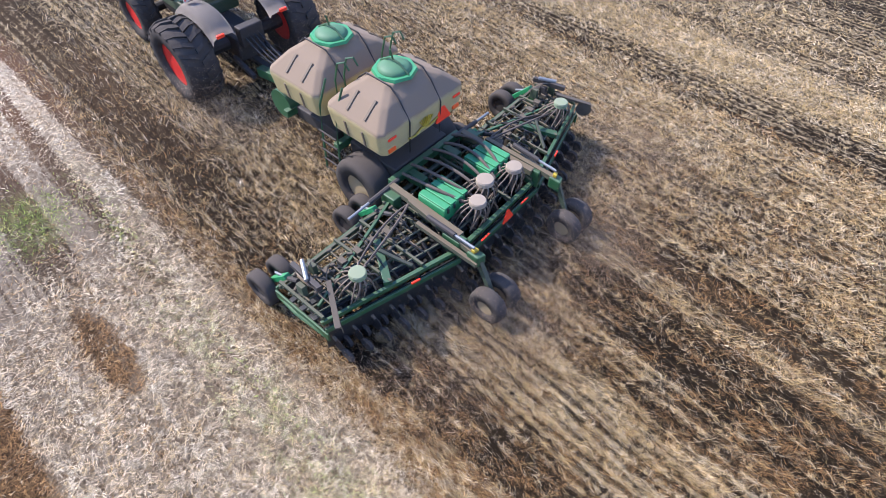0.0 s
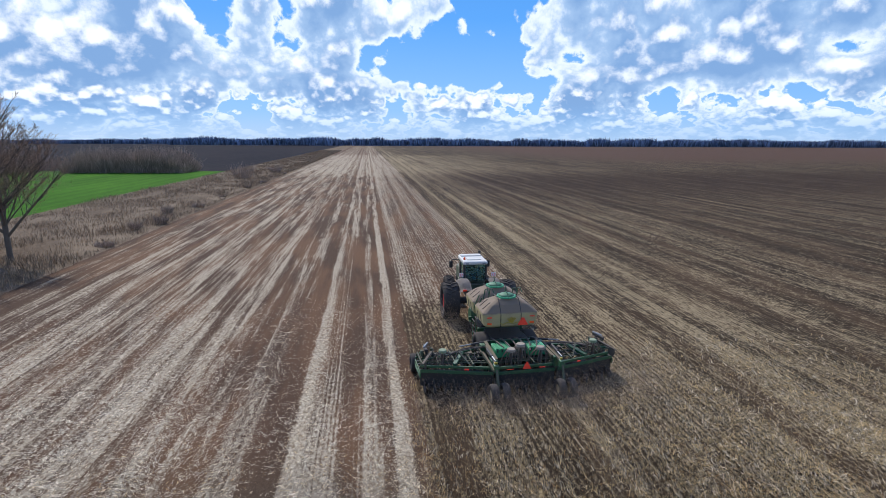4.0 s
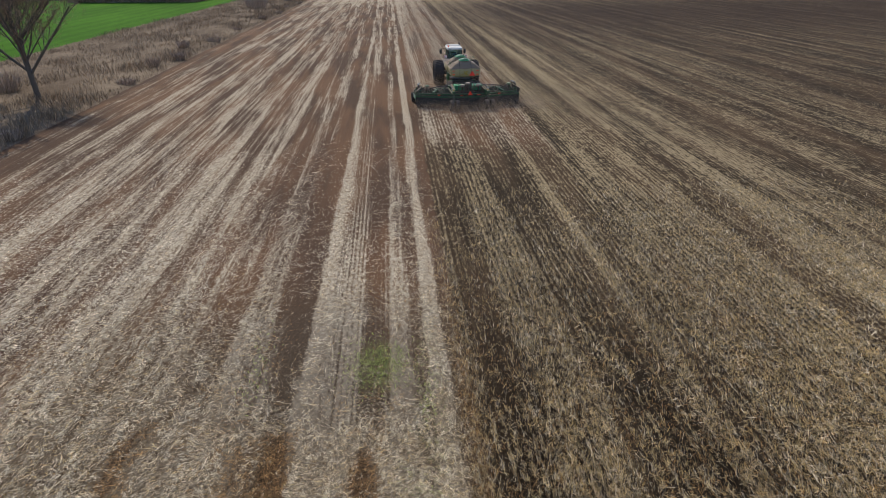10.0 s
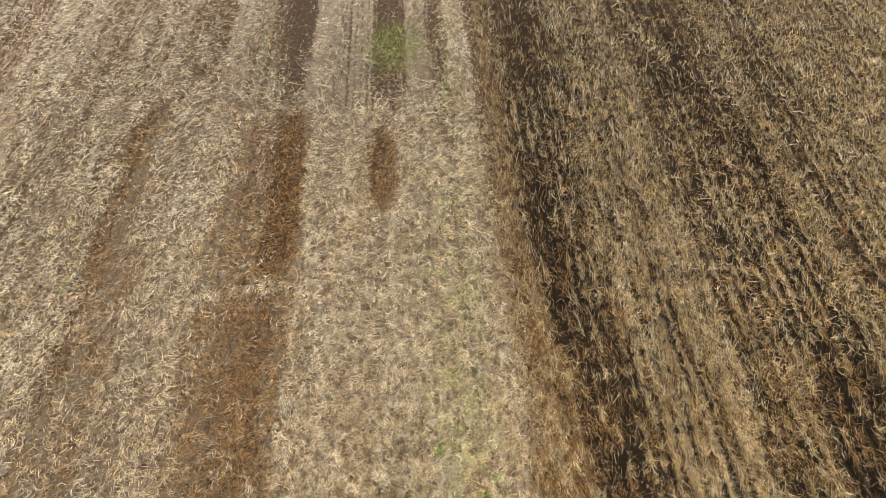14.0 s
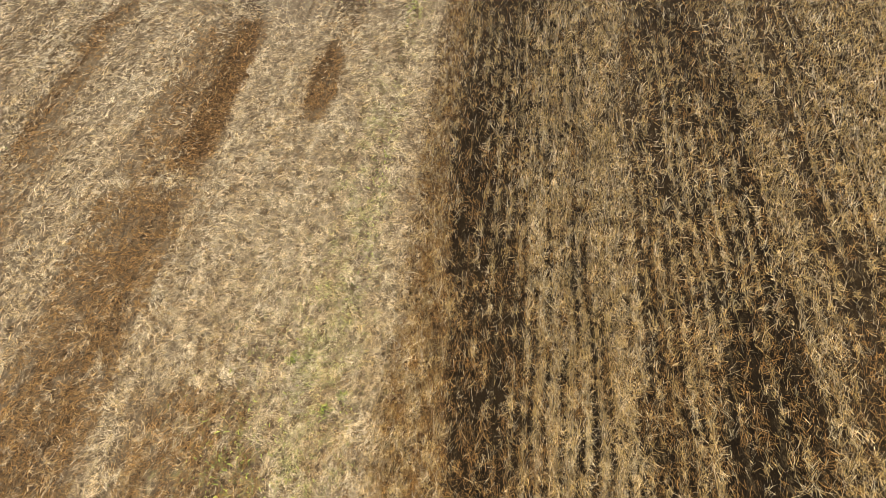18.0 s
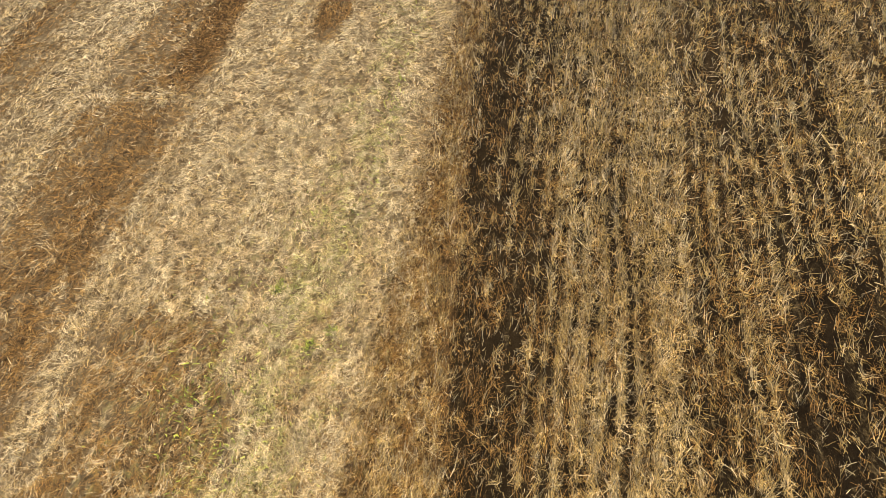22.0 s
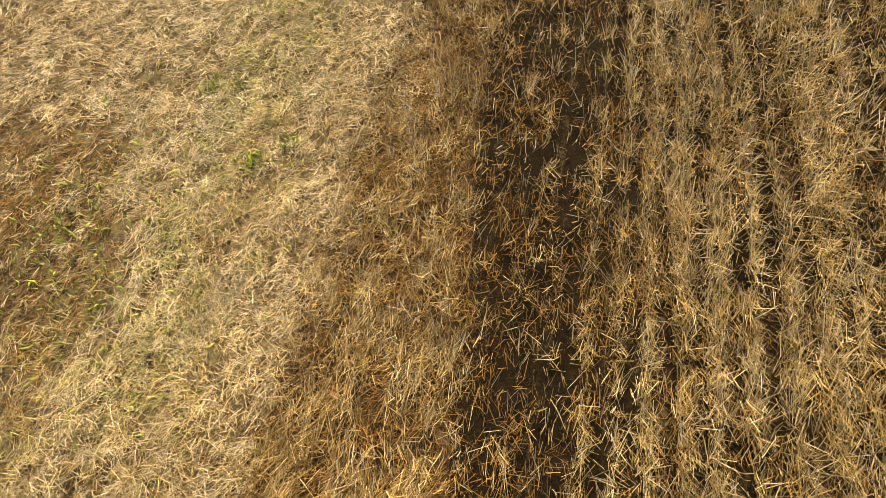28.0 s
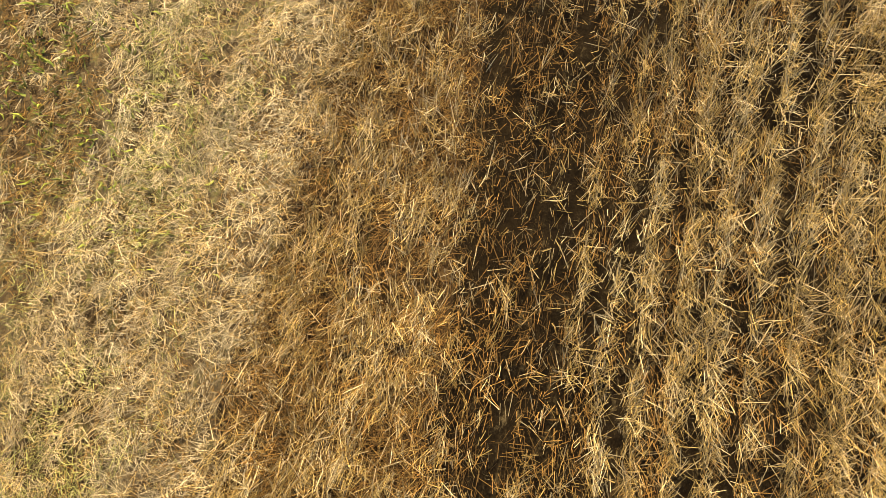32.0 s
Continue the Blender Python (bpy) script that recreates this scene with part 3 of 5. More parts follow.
def lathe(profile, steps=24, axis="X", caps=True):
    """Turns a profile of (along the axis, radius) round the axis."""
    bm = bmesh.new()
    rings = []
    for u, r in profile:
        ring = []
        for j in range(steps):
            a = 2 * math.pi * j / steps
            c, s = r * math.cos(a), r * math.sin(a)
            ring.append(bm.verts.new({"X": (u, c, s), "Z": (c, s, u)}[axis]))
        rings.append(ring)
    for a, b in zip(rings, rings[1:]):
        for j in range(steps):
            bm.faces.new((a[j], a[(j + 1) % steps], b[(j + 1) % steps], b[j]))
    if caps:
        bm.faces.new(rings[0][::-1])
        bm.faces.new(rings[-1])
    bmesh.ops.recalc_face_normals(bm, faces=bm.faces)
    return bm


def arc_pts(a, b, lift, count=7, swing=(0, 0, 0)):
    """A sagging or arching line from a to b."""
    a, b, swing = Vector(a), Vector(b), Vector(swing)
    return [a.lerp(b, t) + (Vector((0, 0, lift)) + swing) * (4 * t * (1 - t)) for t in (i / (count - 1) for i in range(count))]


def value_noise(x, y, seed):
    """Smooth noise of period-free lattice cells of size 1, 0 to 1, for arrays."""
    table = np.random.default_rng(seed).random((256, 256))
    xi, yi = np.floor(x).astype(int), np.floor(y).astype(int)
    fx, fy = x - xi, y - yi
    fx, fy = fx * fx * (3 - 2 * fx), fy * fy * (3 - 2 * fy)
    t = lambda i, j: table[(xi + i) % 256, (yi + j) % 256]
    return (t(0, 0) * (1 - fx) + t(1, 0) * fx) * (1 - fy) + (t(0, 1) * (1 - fx) + t(1, 1) * fx) * fy


def mesh_object(name, verts, faces, mat, smooth=False):
    """An object from arrays of corners (n, 3) and of faces, all with as many corners."""
    verts, faces = np.asarray(verts, dtype=np.float32), np.asarray(faces, dtype=np.int32)
    me = bpy.data.meshes.new(name)
    k = faces.shape[1]
    me.vertices.add(len(verts))
    me.vertices.foreach_set("co", verts.ravel())
    me.loops.add(faces.size)
    me.loops.foreach_set("vertex_index", faces.ravel())
    me.polygons.add(len(faces))
    me.polygons.foreach_set("loop_start", np.arange(0, faces.size, k, dtype=np.int32))
    me.polygons.foreach_set("use_smooth", np.full(len(faces), smooth))
    me.update(calc_edges=True)
    me.validate()
    me.materials.append(mat)
    return new(name, me)


def sheet(name, xs, ys, height, mat, smooth=True):
    """A sheet over the lines xs and ys, lifted by height(X, Y)."""
    X, Y = np.meshgrid(xs, ys)
    v = np.stack([X, Y, height(X, Y)], -1).reshape(-1, 3)
    nx = len(xs)
    i, j = np.meshgrid(np.arange(nx - 1), np.arange(len(ys) - 1))
    a = (j * nx + i).ravel()
    return mesh_object(name, v, np.stack([a, a + 1, a + nx + 1, a + nx], -1), mat, smooth)


# ---- land ----


def edge_x(Y):
    """Where the mown straw ends: a strip of brown stubble follows."""
    return 0.46 + 0.14 * (value_noise(Y * 0.8, Y * 0 + 3, 5) - 0.5)


def drill_x(Y):
    """Where the drilled soil begins."""
    return 0.86 + 0.62 * np.clip((9.0 - Y) / 8.0, 0, 1) ** 1.3 + 0.22 * (value_noise(Y * 1.1, Y * 0 + 3, 6) - 0.5)


def field_height(X, Y):
    near = np.clip((40 - Y) / 20, 0, 1)
    tilled = np.clip((X - drill_x(Y)) / 0.25, 0, 1)
    clods = value_noise(X * 7, Y * 7, 11) * 0.5 + value_noise(X * 14, Y * 14, 12) * 0.5
    rough = 0.022 * (value_noise(X * 5, Y * 2.5, 13) - 0.5) + 0.014 * (value_noise(X * 16, Y * 8, 14) - 0.5)
    ridge = 0.012 * np.sin(X * 2 * np.pi / 0.21) + 0.10 * (clods - 0.5)
    slow = 0.05 * (value_noise(X * 0.6, Y * 0.25, 15) - 0.5)
    return near * (rough + slow * 0.6 + tilled * (ridge - 0.02))


def spaced(lo, hi, step):
    return np.arange(lo, hi, step)


def build_land():
    xs = np.concatenate([[-22.6, -21.9], spaced(-21, -10, 0.6), spaced(-10, -4, 0.12), spaced(-4, 6, 0.055), spaced(6, 13, 0.1), spaced(13, 30, 1.0),
                         spaced(30, 120, 8), spaced(120, 1600, 80)])
    ys = np.concatenate([spaced(-400, -20, 40), spaced(-20, -2, 1.0), spaced(-2, 9, 0.055), spaced(9, 22, 0.14), spaced(22, 50, 0.6), spaced(50, 160, 5), spaced(160, 985, 40)])
    f = sheet("field", xs, ys, field_height, FIELD)
    tagged(f, "mown stubble field with pale straw stripes and dark drilled soil", "field", kind="structure")
    g = sheet("ground", np.array([-4800, -1500, -400, -100, 0, 100, 400, 1500, 4800.0]), np.array([-4800, -1500, -300, 0, 200, 500, 1000, 1800, 4900.0]),
              lambda X, Y: X * 0 - 0.12, PLOUGHED, False)
    tagged(g, "dark ploughed land reaching the horizon", "ground", kind="structure")
    v = sheet("verge", np.concatenate([spaced(-41.4, -22.5, 0.45), [-22.5]]), np.concatenate([spaced(-60, 20, 4), spaced(20, 110, 0.6), spaced(110, 985, 6)]),
              lambda X, Y: 0.10 + 0.35 * (value_noise(X * 0.35, Y * 0.2, 21) - 0.5) * np.clip((X + 41.4) * (-22.6 - X) / 20, 0, 1) + 0.12 * (value_noise(X * 1.5, Y * 1.5, 22) - 0.5)
              - 0.12 * np.clip((X + 23.2) / 0.7, 0, 1), VERGE)
    tagged(v, "rough verge of dry grass between the fields", "verge", kind="structure")
    c = sheet("crop_field", np.concatenate([spaced(-320, -60, 20), spaced(-60, -41.2, 2), [-41.4]]), spaced(-80, 178, 4.3),
              lambda X, Y: 0.05 + 0.1 * (value_noise(X * 0.05, Y * 0.05, 23) - 0.5) , CROP)
    tagged(c, "bright green winter crop in a flat field", "crop field", kind="structure")


build_land()

# ---- the drilling train: tractor, air cart, seed drill ----
SPIN = []            # wheels that turn: (object, radius, rest pose)


def wheel(name, parent, x, y, r, w, rim_r, tyre_mat, rim_mat, lugs=0, side=1, label=""):
    """A wheel as part of a thing: tyre and rim under one hub that turns about x."""
    hub = part(name, lathe([(-w * 0.3, 0.10 * r), (w * 0.3, 0.10 * r)], 10), IRON, parent, label, pose(x, y, r))
    h = w / 2
    prof = [(-h * 0.72, rim_r), (-h * 0.96, rim_r * 1.12), (-h, r * 0.80), (-h * 0.93, r * 0.93), (-h * 0.62, r * 0.985), (0, r * (0.965 if lugs else 1.0)),
            (h * 0.62, r * 0.985), (h * 0.93, r * 0.93), (h, r * 0.80), (h * 0.96, rim_r * 1.12), (h * 0.72, rim_r)]
    bm = lathe(prof, 36 if r > 0.5 else 24, caps=False)
    bmesh.ops.recalc_face_normals(bm, faces=bm.faces)
    part("tyre", bm, tyre_mat, hub, smooth=True)
    for s in (-1, 1) if lugs else ():
        lb = bmesh.new()
        th = 0.36 * 2 * math.pi / lugs
        quad = [(s * h * u, da, rr * r * 1.03) for u, da, rr in ((0.0, 0.0, 1.0), (0.55, 0.10, 0.995), (1.0, 0.19, 0.90))]
        for (u0, b0, r0), (u1, b1, r1) in zip(quad, quad[1:]):
            vs = [lb.verts.new((u, rr * k * math.sin(b + db), rr * k * math.cos(b + db))) for u, b, rr in ((u0, b0, r0), (u1, b1, r1)) for db in (0, th) for k in (1.0, 0.93)]
            for f in ((0, 2, 6, 4), (1, 5, 7, 3), (0, 4, 5, 1), (2, 3, 7, 6), (0, 1, 3, 2), (4, 6, 7, 5)):
                lb.faces.new([vs[q] for q in f])
        bmesh.ops.recalc_face_normals(lb, faces=lb.faces)
        lug = to_mesh(lb, "lug", tyre_mat)
        for i in range(lugs):
            o = new("lug", lug)
            o.parent = hub
            o.matrix_basis = pose(0, 0, 0, 360.0 * (i + (0.5 if s > 0 else 0)) / lugs)
    rim = lathe([(-h * 0.7, rim_r * 1.02), (-h * 0.72, rim_r * 0.9), (-h * 0.35, rim_r * 0.82), (-h * 0.3, rim_r * 0.3), (-h * 0.42, rim_r * 0.22), (-h * 0.42, 0.02),
                 (h * 0.42, 0.02), (h * 0.42, rim_r * 0.22), (h * 0.3, rim_r * 0.3), (h * 0.35, rim_r * 0.82), (h * 0.72, rim_r * 0.9), (h * 0.7, rim_r * 1.02)], 24)
    part("rim", rim, rim_mat, hub)
    SPIN.append((hub, r, pose(x, y, r)))
    return hub


def triangle_sign(parent, x, y, z, s, label):
    """A slow-vehicle triangle, cut corners, facing back."""
    bm = bmesh.new()
    pts = [(-s, 0), (s, 0), (s * 1.05, 0.12 * s), (0.12 * s, 1.75 * s), (-0.12 * s, 1.75 * s), (-s * 1.05, 0.12 * s)]
    a = [bm.verts.new((px, -0.012, pz)) for px, pz in pts]
    b = [bm.verts.new((px, 0.012, pz)) for px, pz in pts]
    bm.faces.new(a)
    bm.faces.new(b[::-1])
    for i in range(6):
        bm.faces.new((a[i], b[i], b[(i + 1) % 6], a[(i + 1) % 6]))
    bmesh.ops.recalc_face_normals(bm, faces=bm.faces)
    return part("warning_triangle", bm, RED_SIGN, parent, label, pose(x, y, z, -6))


def build_tank(cart, y0, y1, back):
    """One moulded seed tank: straight lower walls that taper in, a hipped roof with a flat crown."""
    yc = (y0 + y1) / 2
    hl = (y1 - y0) / 2
    levels = [(1.70, 0.66, 0.60), (1.84, 1.06, 0.95), (1.90, 1.09, 0.97), (2.31, 1.15, 1.0), (2.38, 1.14, 0.99), (2.66, 0.80, 0.70), (2.80, 0.52, 0.46), (2.86, 0.44, 0.40)]
    bm = bmesh.new()
    rings = []
    for z, X, fy in levels:
        Y, c = hl * fy, 0.10
        rings.append([bm.verts.new((px, yc + py, z)) for px, py in ((X - c, Y), (-X + c, Y), (-X, Y - c), (-X, -Y + c), (-X + c, -Y), (X - c, -Y), (X, -Y + c), (X, Y - c))])
    for a, b in zip(rings, rings[1:]):
        for j in range(8):
            bm.faces.new((a[j], a[(j + 1) % 8], b[(j + 1) % 8], b[j]))
    bm.faces.new(rings[0][::-1])
    bm.faces.new(rings[-1])
    bmesh.ops.recalc_face_normals(bm, faces=bm.faces)
    bmesh.ops.bevel(bm, geom=list(bm.edges), offset=0.028, segments=2, affect="EDGES", profile=0.5)
    tank = part("tank", bm, TANK, cart, "dust-covered cream polymer seed tank with a hipped top", smooth=False)
    # moulded grooves down the side roofs: thin bars with the grooves' shade in their colour
    for sx in (-1, 1):
        for dy in (-0.26, 0.2):
            g = bar((sx * 0.74, yc + dy, 2.715), (sx * 1.06, yc + dy, 2.46), 0.055, 0.03, 0.01)
            part("groove", g, GROOVE, tank)
            g = bar((sx * 1.145, yc + dy, 2.26), (sx * 1.095, yc + dy, 1.9), 0.05, 0.03, 0.01)
            part("groove", g, GROOVE, tank)
    # hold-down straps over the tank
    for x in (-0.42, 0.42):
        pts = [(x, yc - hl * 0.985, 1.6), (x, yc - hl * 1.0 - 0.012, 2.33), (x, yc - hl * 0.69, 2.69), (x, yc - hl * 0.40, 2.875), (x, yc + hl * 0.40, 2.875),
               (x, yc + hl * 0.69, 2.69), (x, yc + hl * 1.0 + 0.012, 2.33), (x, yc + hl * 0.985, 1.6)]
        part("strap", tube(pts, 0.016, 5), IRON, tank)
    # hatch: ring, dish lid and latch bar
    part("hatch_ring", lathe([(2.86, 0.40), (2.86, 0.43), (2.915, 0.41), (2.915, 0.31)], 8, "Z"), GREEN_BRIGHT, tank, "green octagonal hatch ring", pose(0, yc, 0))
    part("hatch_lid", lathe([(2.90, 0.32), (2.925, 0.325), (2.985, 0.24), (3.01, 0.12), (3.015, 0.02)], 20, "Z"), LID_GREEN, tank, "dusty mid green domed hatch lid", pose(0, yc, 0), True)
    part("latch", tube([(0, yc - 0.36, 2.92), (0, yc - 0.12, 3.06), (0, yc + 0.12, 3.06), (0, yc + 0.36, 2.92)], 0.02, 6), GREEN, tank)
    part("latch_handle", tube([(0, yc + 0.02, 3.05), (-0.03, yc + 0.06, 3.26)], 0.018, 6), GREEN, tank)
    if back:
        yb = y0 - 0.012
        triangle_sign(tank, 0.50, yb + 0.0, 1.86, 0.20, "bright red slow-vehicle triangle")
        for x in (-0.88, 0.88):
            part("reflector", box((x - 0.10, yb - 0.01, 2.2), (x + 0.10, yb + 0.012, 2.245), 0.004), RED_SIGN, tank, "red reflector strip")
            part("lamp", box((x - 0.09, yb + 0.0, 1.92), (x + 0.09, yb + 0.045, 2.0), 0.01), AMBER, tank, "orange tail reflector")
        # a sheaf-shaped mark and a swash, with no lettering
        for i in range(7):
            a = radians(-36 + 12 * i)
            part("mark", bar((0.02 + 0.05 * math.sin(a), yb, 1.97), (0.02 + 0.30 * math.sin(a), yb, 1.97 + 0.24 * math.cos(a)), 0.018, 0.03, 0.003), YELLOW_DECAL, tank)
        part("mark", tube([(-0.46, yb, 1.97), (-0.3, yb, 1.93), (-0.12, yb, 2.01), (0.1, yb, 1.95), (0.34, yb, 2.01)], 0.018, 5), YELLOW_DECAL, tank)
    return tank


def build_cart():
    cart = thing("air_cart", "two-tank air seeder cart with dusty cream tanks on a green chassis", "air cart")
    for x in (-0.5, 0.5):
        part("chassis_rail", bar((x, 1.55, 1.12), (x, 5.6, 1.12), 0.16, 0.24), GREEN, cart)
    for y in (2.0, 3.55, 5.15):
        part("cross_member", bar((-1.0, y, 1.2), (1.0, y, 1.2), 0.13, 0.16), GREEN, cart)
    part("axle", bar((-1.0, 2.75, 0.72), (1.0, 2.75, 0.72), 0.16, 0.16), GREEN, cart)
    for x in (-0.5, 0.5):
        part("axle_bracket", bar((x, 2.75, 0.7), (x, 2.75, 1.1), 0.14, 0.2), GREEN, cart)
    part("drawbar", bar((0, 5.5, 1.05), (0, 7.55, 0.72), 0.2, 0.22), GREEN, cart)
    for sx in (-1, 1):
        part("drawbar_brace", bar((sx * 0.5, 5.3, 1.1), (0, 6.6, 0.9), 0.12, 0.16), GREEN, cart)
        wheel("wheel", cart, sx * 0.98, 2.75, 0.68, 0.56, 0.33, RUBBER, RIM_TAN, 0, sx, "wide dusty flotation wheel")
    build_tank(cart, 2.0, 3.5, True)
    build_tank(cart, 3.72, 5.22, False)
    # ladder and rail on the left flank, hose loops between the tanks
    for y in (3.3, 3.75):
        part("ladder_rail", tube([(-1.16, y, 0.62), (-1.12, y, 1.5), (-1.1, y - 0.05, 2.2), (-0.9, y - 0.1, 2.72)], 0.022, 6), GREEN, cart)
    for k in range(5):
        part("ladder_step", bar((-1.17, 3.28, 0.68 + 0.24 * k), (-1.17, 3.77, 0.68 + 0.24 * k), 0.035, 0.02, 0.004), IRON, cart)
    for x in (-0.72, -0.5, 0.5, 0.72):
        part("guard_rail", tube([(x, 3.61, 1.6), (x, 3.61, 2.6), (x + 0.03, 3.52, 2.98), (x + 0.10, 3.40, 3.02), (x + 0.14, 3.34, 2.86)], 0.02, 6), GREEN, cart)
    for i in range(6):
        x = -0.75 + 0.3 * i
        part("distribution_hose", tube(arc_pts((x, 1.9 + 0.05 * (i % 2), 1.35), (x * 0.7, 0.5, 1.35), 0.16, 9, (0.06 * (i - 2.5), 0, 0)), 0.032, 7), HOSE, cart, "thick ribbed seed hose")
    part("fan_housing", lathe([(-0.16, 0.1), (-0.16, 0.33), (0.16, 0.33), (0.16, 0.1)], 20), GREEN, cart, "round green fan housing", pose(-0.72, 5.45, 1.25))
    part("metering_box", box((-0.75, 2.1, 1.0), (0.75, 3.4, 1.3), 0.03), IRON, cart)
    part("metering_box", box((-0.75, 3.8, 1.0), (0.75, 5.1, 1.3), 0.03), IRON, cart)
    return cart


def tower(drill, x, y, top, r, feet, dish_mat):
    """A seed distribution tower: riser, flat dish head and a skirt of hoses."""
    t = part("distributor_head", lathe([(top - 0.10, r * 0.55), (top - 0.07, r), (top, r), (top + 0.025, r * 0.9), (top + 0.03, 0.03)], 20, "Z"), dish_mat, drill,
             "round dusty distributor head", pose(x, y, 0))
    part("riser", lathe([(0.9, 0.05), (top - 0.09, 0.05)], 10, "Z"), HOSE, t)
    rng = random.Random(int(x * 100) + 7)
    for i, f in enumerate(feet):
        a = 2 * math.pi * i / len(feet) + 0.3
        p0 = Vector((math.cos(a) * r * 0.85, math.sin(a) * r * 0.85, top - 0.06))
        p1 = p0 + Vector((math.cos(a) * 0.12, math.sin(a) * 0.12, -0.07))
        p3 = Vector((f[0] - x, f[1] - y, f[2]))
        p2 = p1.lerp(p3, 0.45) + Vector((rng.uniform(-0.05, 0.05), rng.uniform(-0.05, 0.05), 0.10))
        pts = []
        for k in range(9):
            s = k / 8
            pts.append(p0 * (1 - s) ** 3 + 3 * p1 * s * (1 - s) ** 2 + 3 * p2 * s * s * (1 - s) + p3 * s ** 3)
        part("seed_hose", tube(pts, 0.015, 5), HOSE_PALE, t)
    return t


def hydraulic(parent, a, b, r=0.045):
    a, b = Vector(a), Vector(b)
    c = a.lerp(b, 0.6)
    part("cylinder", tube([a, c], r, 8), IRON, parent)
    part("piston_rod", tube([c, b], r * 0.55, 8), CHROME, parent, "bright steel piston rod")


HALF = 3.84           # half the working width


def build_drill():
    drill = thing("seed_drill", "wide green folding seed drill with three sections behind the cart", "seed drill")
    cx = 1.15        # the middle section reaches from -cx to cx
    # tool bars of the three sections: four ranks of beams and fore-and-aft members
    for lo, hi in ((-HALF, -cx - 0.1), (-cx, cx), (cx + 0.1, HALF)):
        for y, z, s in ((1.85, 0.95, 0.08), (1.45, 0.98, 0.055), (1.05, 0.98, 0.055), (0.65, 0.98, 0.055), (0.12, 0.92, 0.09)):
            part("toolbar", bar((lo, y, z), (hi, y, z), s, s), GREEN if s > 0.08 else GREEN_DUSTY, drill)
        k = 5 if hi - lo > 2.5 else 4
        for i in range(k):
            x = lo + 0.06 + (hi - lo - 0.12) * i / (k - 1)
            part("frame_member", bar((x, 0.12, 1.03), (x, 1.9, 1.03), 0.05, 0.07), GREEN_DUSTY, drill)
        part("rear_shield", box((lo, -0.02, 0.70), (hi, 0.03, 0.82), 0.01), GREEN, drill, "long green rear shield")
        # bright bar in front of the wing
        part("front_guard", bar((lo, 2.0, 0.80), (hi, 2.0, 0.80), 0.04, 0.07), GREEN, drill)
    # row units: arm, opener disc, press wheel and spring on each row
    n = 42
    arm = to_mesh(bar((0, 0.62, 0.80), (0, -0.05, 0.36), 0.05, 0.06, 0.004), "opener_arm", STEEL_DUSTY)
    disc = to_mesh(lathe([(-0.012, 0.03), (-0.006, 0.21), (0.006, 0.21), (0.012, 0.03)], 18), "opener_disc", IRON)
    press = to_mesh(lathe([(-0.03, 0.05), (-0.035, 0.13), (0.0, 0.145), (0.035, 0.13), (0.03, 0.05)], 14), "press_wheel", RUBBER)
    spring = to_mesh(tube([(0, 0.55, 1.02), (0, 0.18, 0.62)], 0.028, 6), "down_spring", STEEL_DUSTY)
    for i in range(n):
        x = -HALF + 0.12 + (2 * HALF - 0.24) * i / (n - 1)
        dy = 0.42 if i % 2 else 0.0
        base = new("opener_arm", arm)
        base.parent = drill
        base.matrix_basis = pose(x, dy + 0.05, 0.0)
        for nm, me, p in (("opener_disc", disc, (0.02, 0.02, 0.20)), ("press_wheel", press, (0.0, -0.30, 0.145)), ("down_spring", spring, (0, 0, 0))):
            o = new(nm, me)
            o.parent = base
            o.matrix_basis = pose(*p)
    # rolling choppers in front: a row of wavy discs along each section
    coul = to_mesh(lathe([(-0.01, 0.03), (-0.008, 0.19), (0.008, 0.19), (0.01, 0.03)], 14), "coulter_disc", STEEL_DUSTY)
    mount = to_mesh(bar((0, 0.0, 0.0), (0, -0.2, 0.62), 0.04, 0.05, 0.004), "coulter_mount", STEEL_DUSTY)
    for i in range(n):
        x = -HALF + 0.12 + (2 * HALF - 0.24) * i / (n - 1)
        o = new("coulter_mount", mount)
        o.parent = drill
        o.matrix_basis = pose(x, 1.6 - (0.35 if i % 2 else 0), 0.24)
        d = new("coulter_disc", coul)
        d.parent = o
        d.matrix_basis = pose(0.025, 0, -0.04)
    # short links that tie the row units to the bars, and their trip springs
    link = to_mesh(bar((0, -0.17, 0.0), (0, 0.17, 0.03), 0.028, 0.045, 0.004), "row_link", BEAM_TAN)
    coil = to_mesh(lathe([(-0.05, 0.012), (-0.045, 0.03), (0.045, 0.03), (0.05, 0.012)], 8), "trip_spring", STEEL_DUSTY)
    for i in range(n):
        x = -HALF + 0.12 + (2 * HALF - 0.24) * i / (n - 1)
        for k, y in enumerate((0.62, 1.06, 1.46)):
            if (i + k) % 2 and abs(x) > 1.3 or (i + k) % 4 == 1:
                o = new("row_link", link)
                o.parent = drill
                o.matrix_basis = pose(x, y, 1.06)
                c = new("trip_spring", coil)
                c.parent = o
                c.matrix_basis = pose(0.0, 0.16, 0.05, 0, 0, 20 * ((i * 7 + k * 3) % 5 - 2))
    # gauge wheels in pairs before the frame
    for sx in (-1, 1):
        for x in (3.62, 1.52):
            for dx in (-0.22, 0.22):
                wheel("gauge_wheel", drill, sx * x + dx, 2.5, 0.37, 0.25, 0.16, RUBBER, IRON, 0, sx, "black gauge wheel with a dusty tread")
            part("wheel_fork", bar((sx * x, 2.5, 0.40), (sx * x, 1.9, 1.02), 0.12, 0.10), GREEN_BRIGHT, drill, "bright green wheel fork")
            part("wheel_axle", tube([(sx * x - 0.3, 2.5, 0.37), (sx * x + 0.3, 2.5, 0.37)], 0.035, 8), IRON, drill)
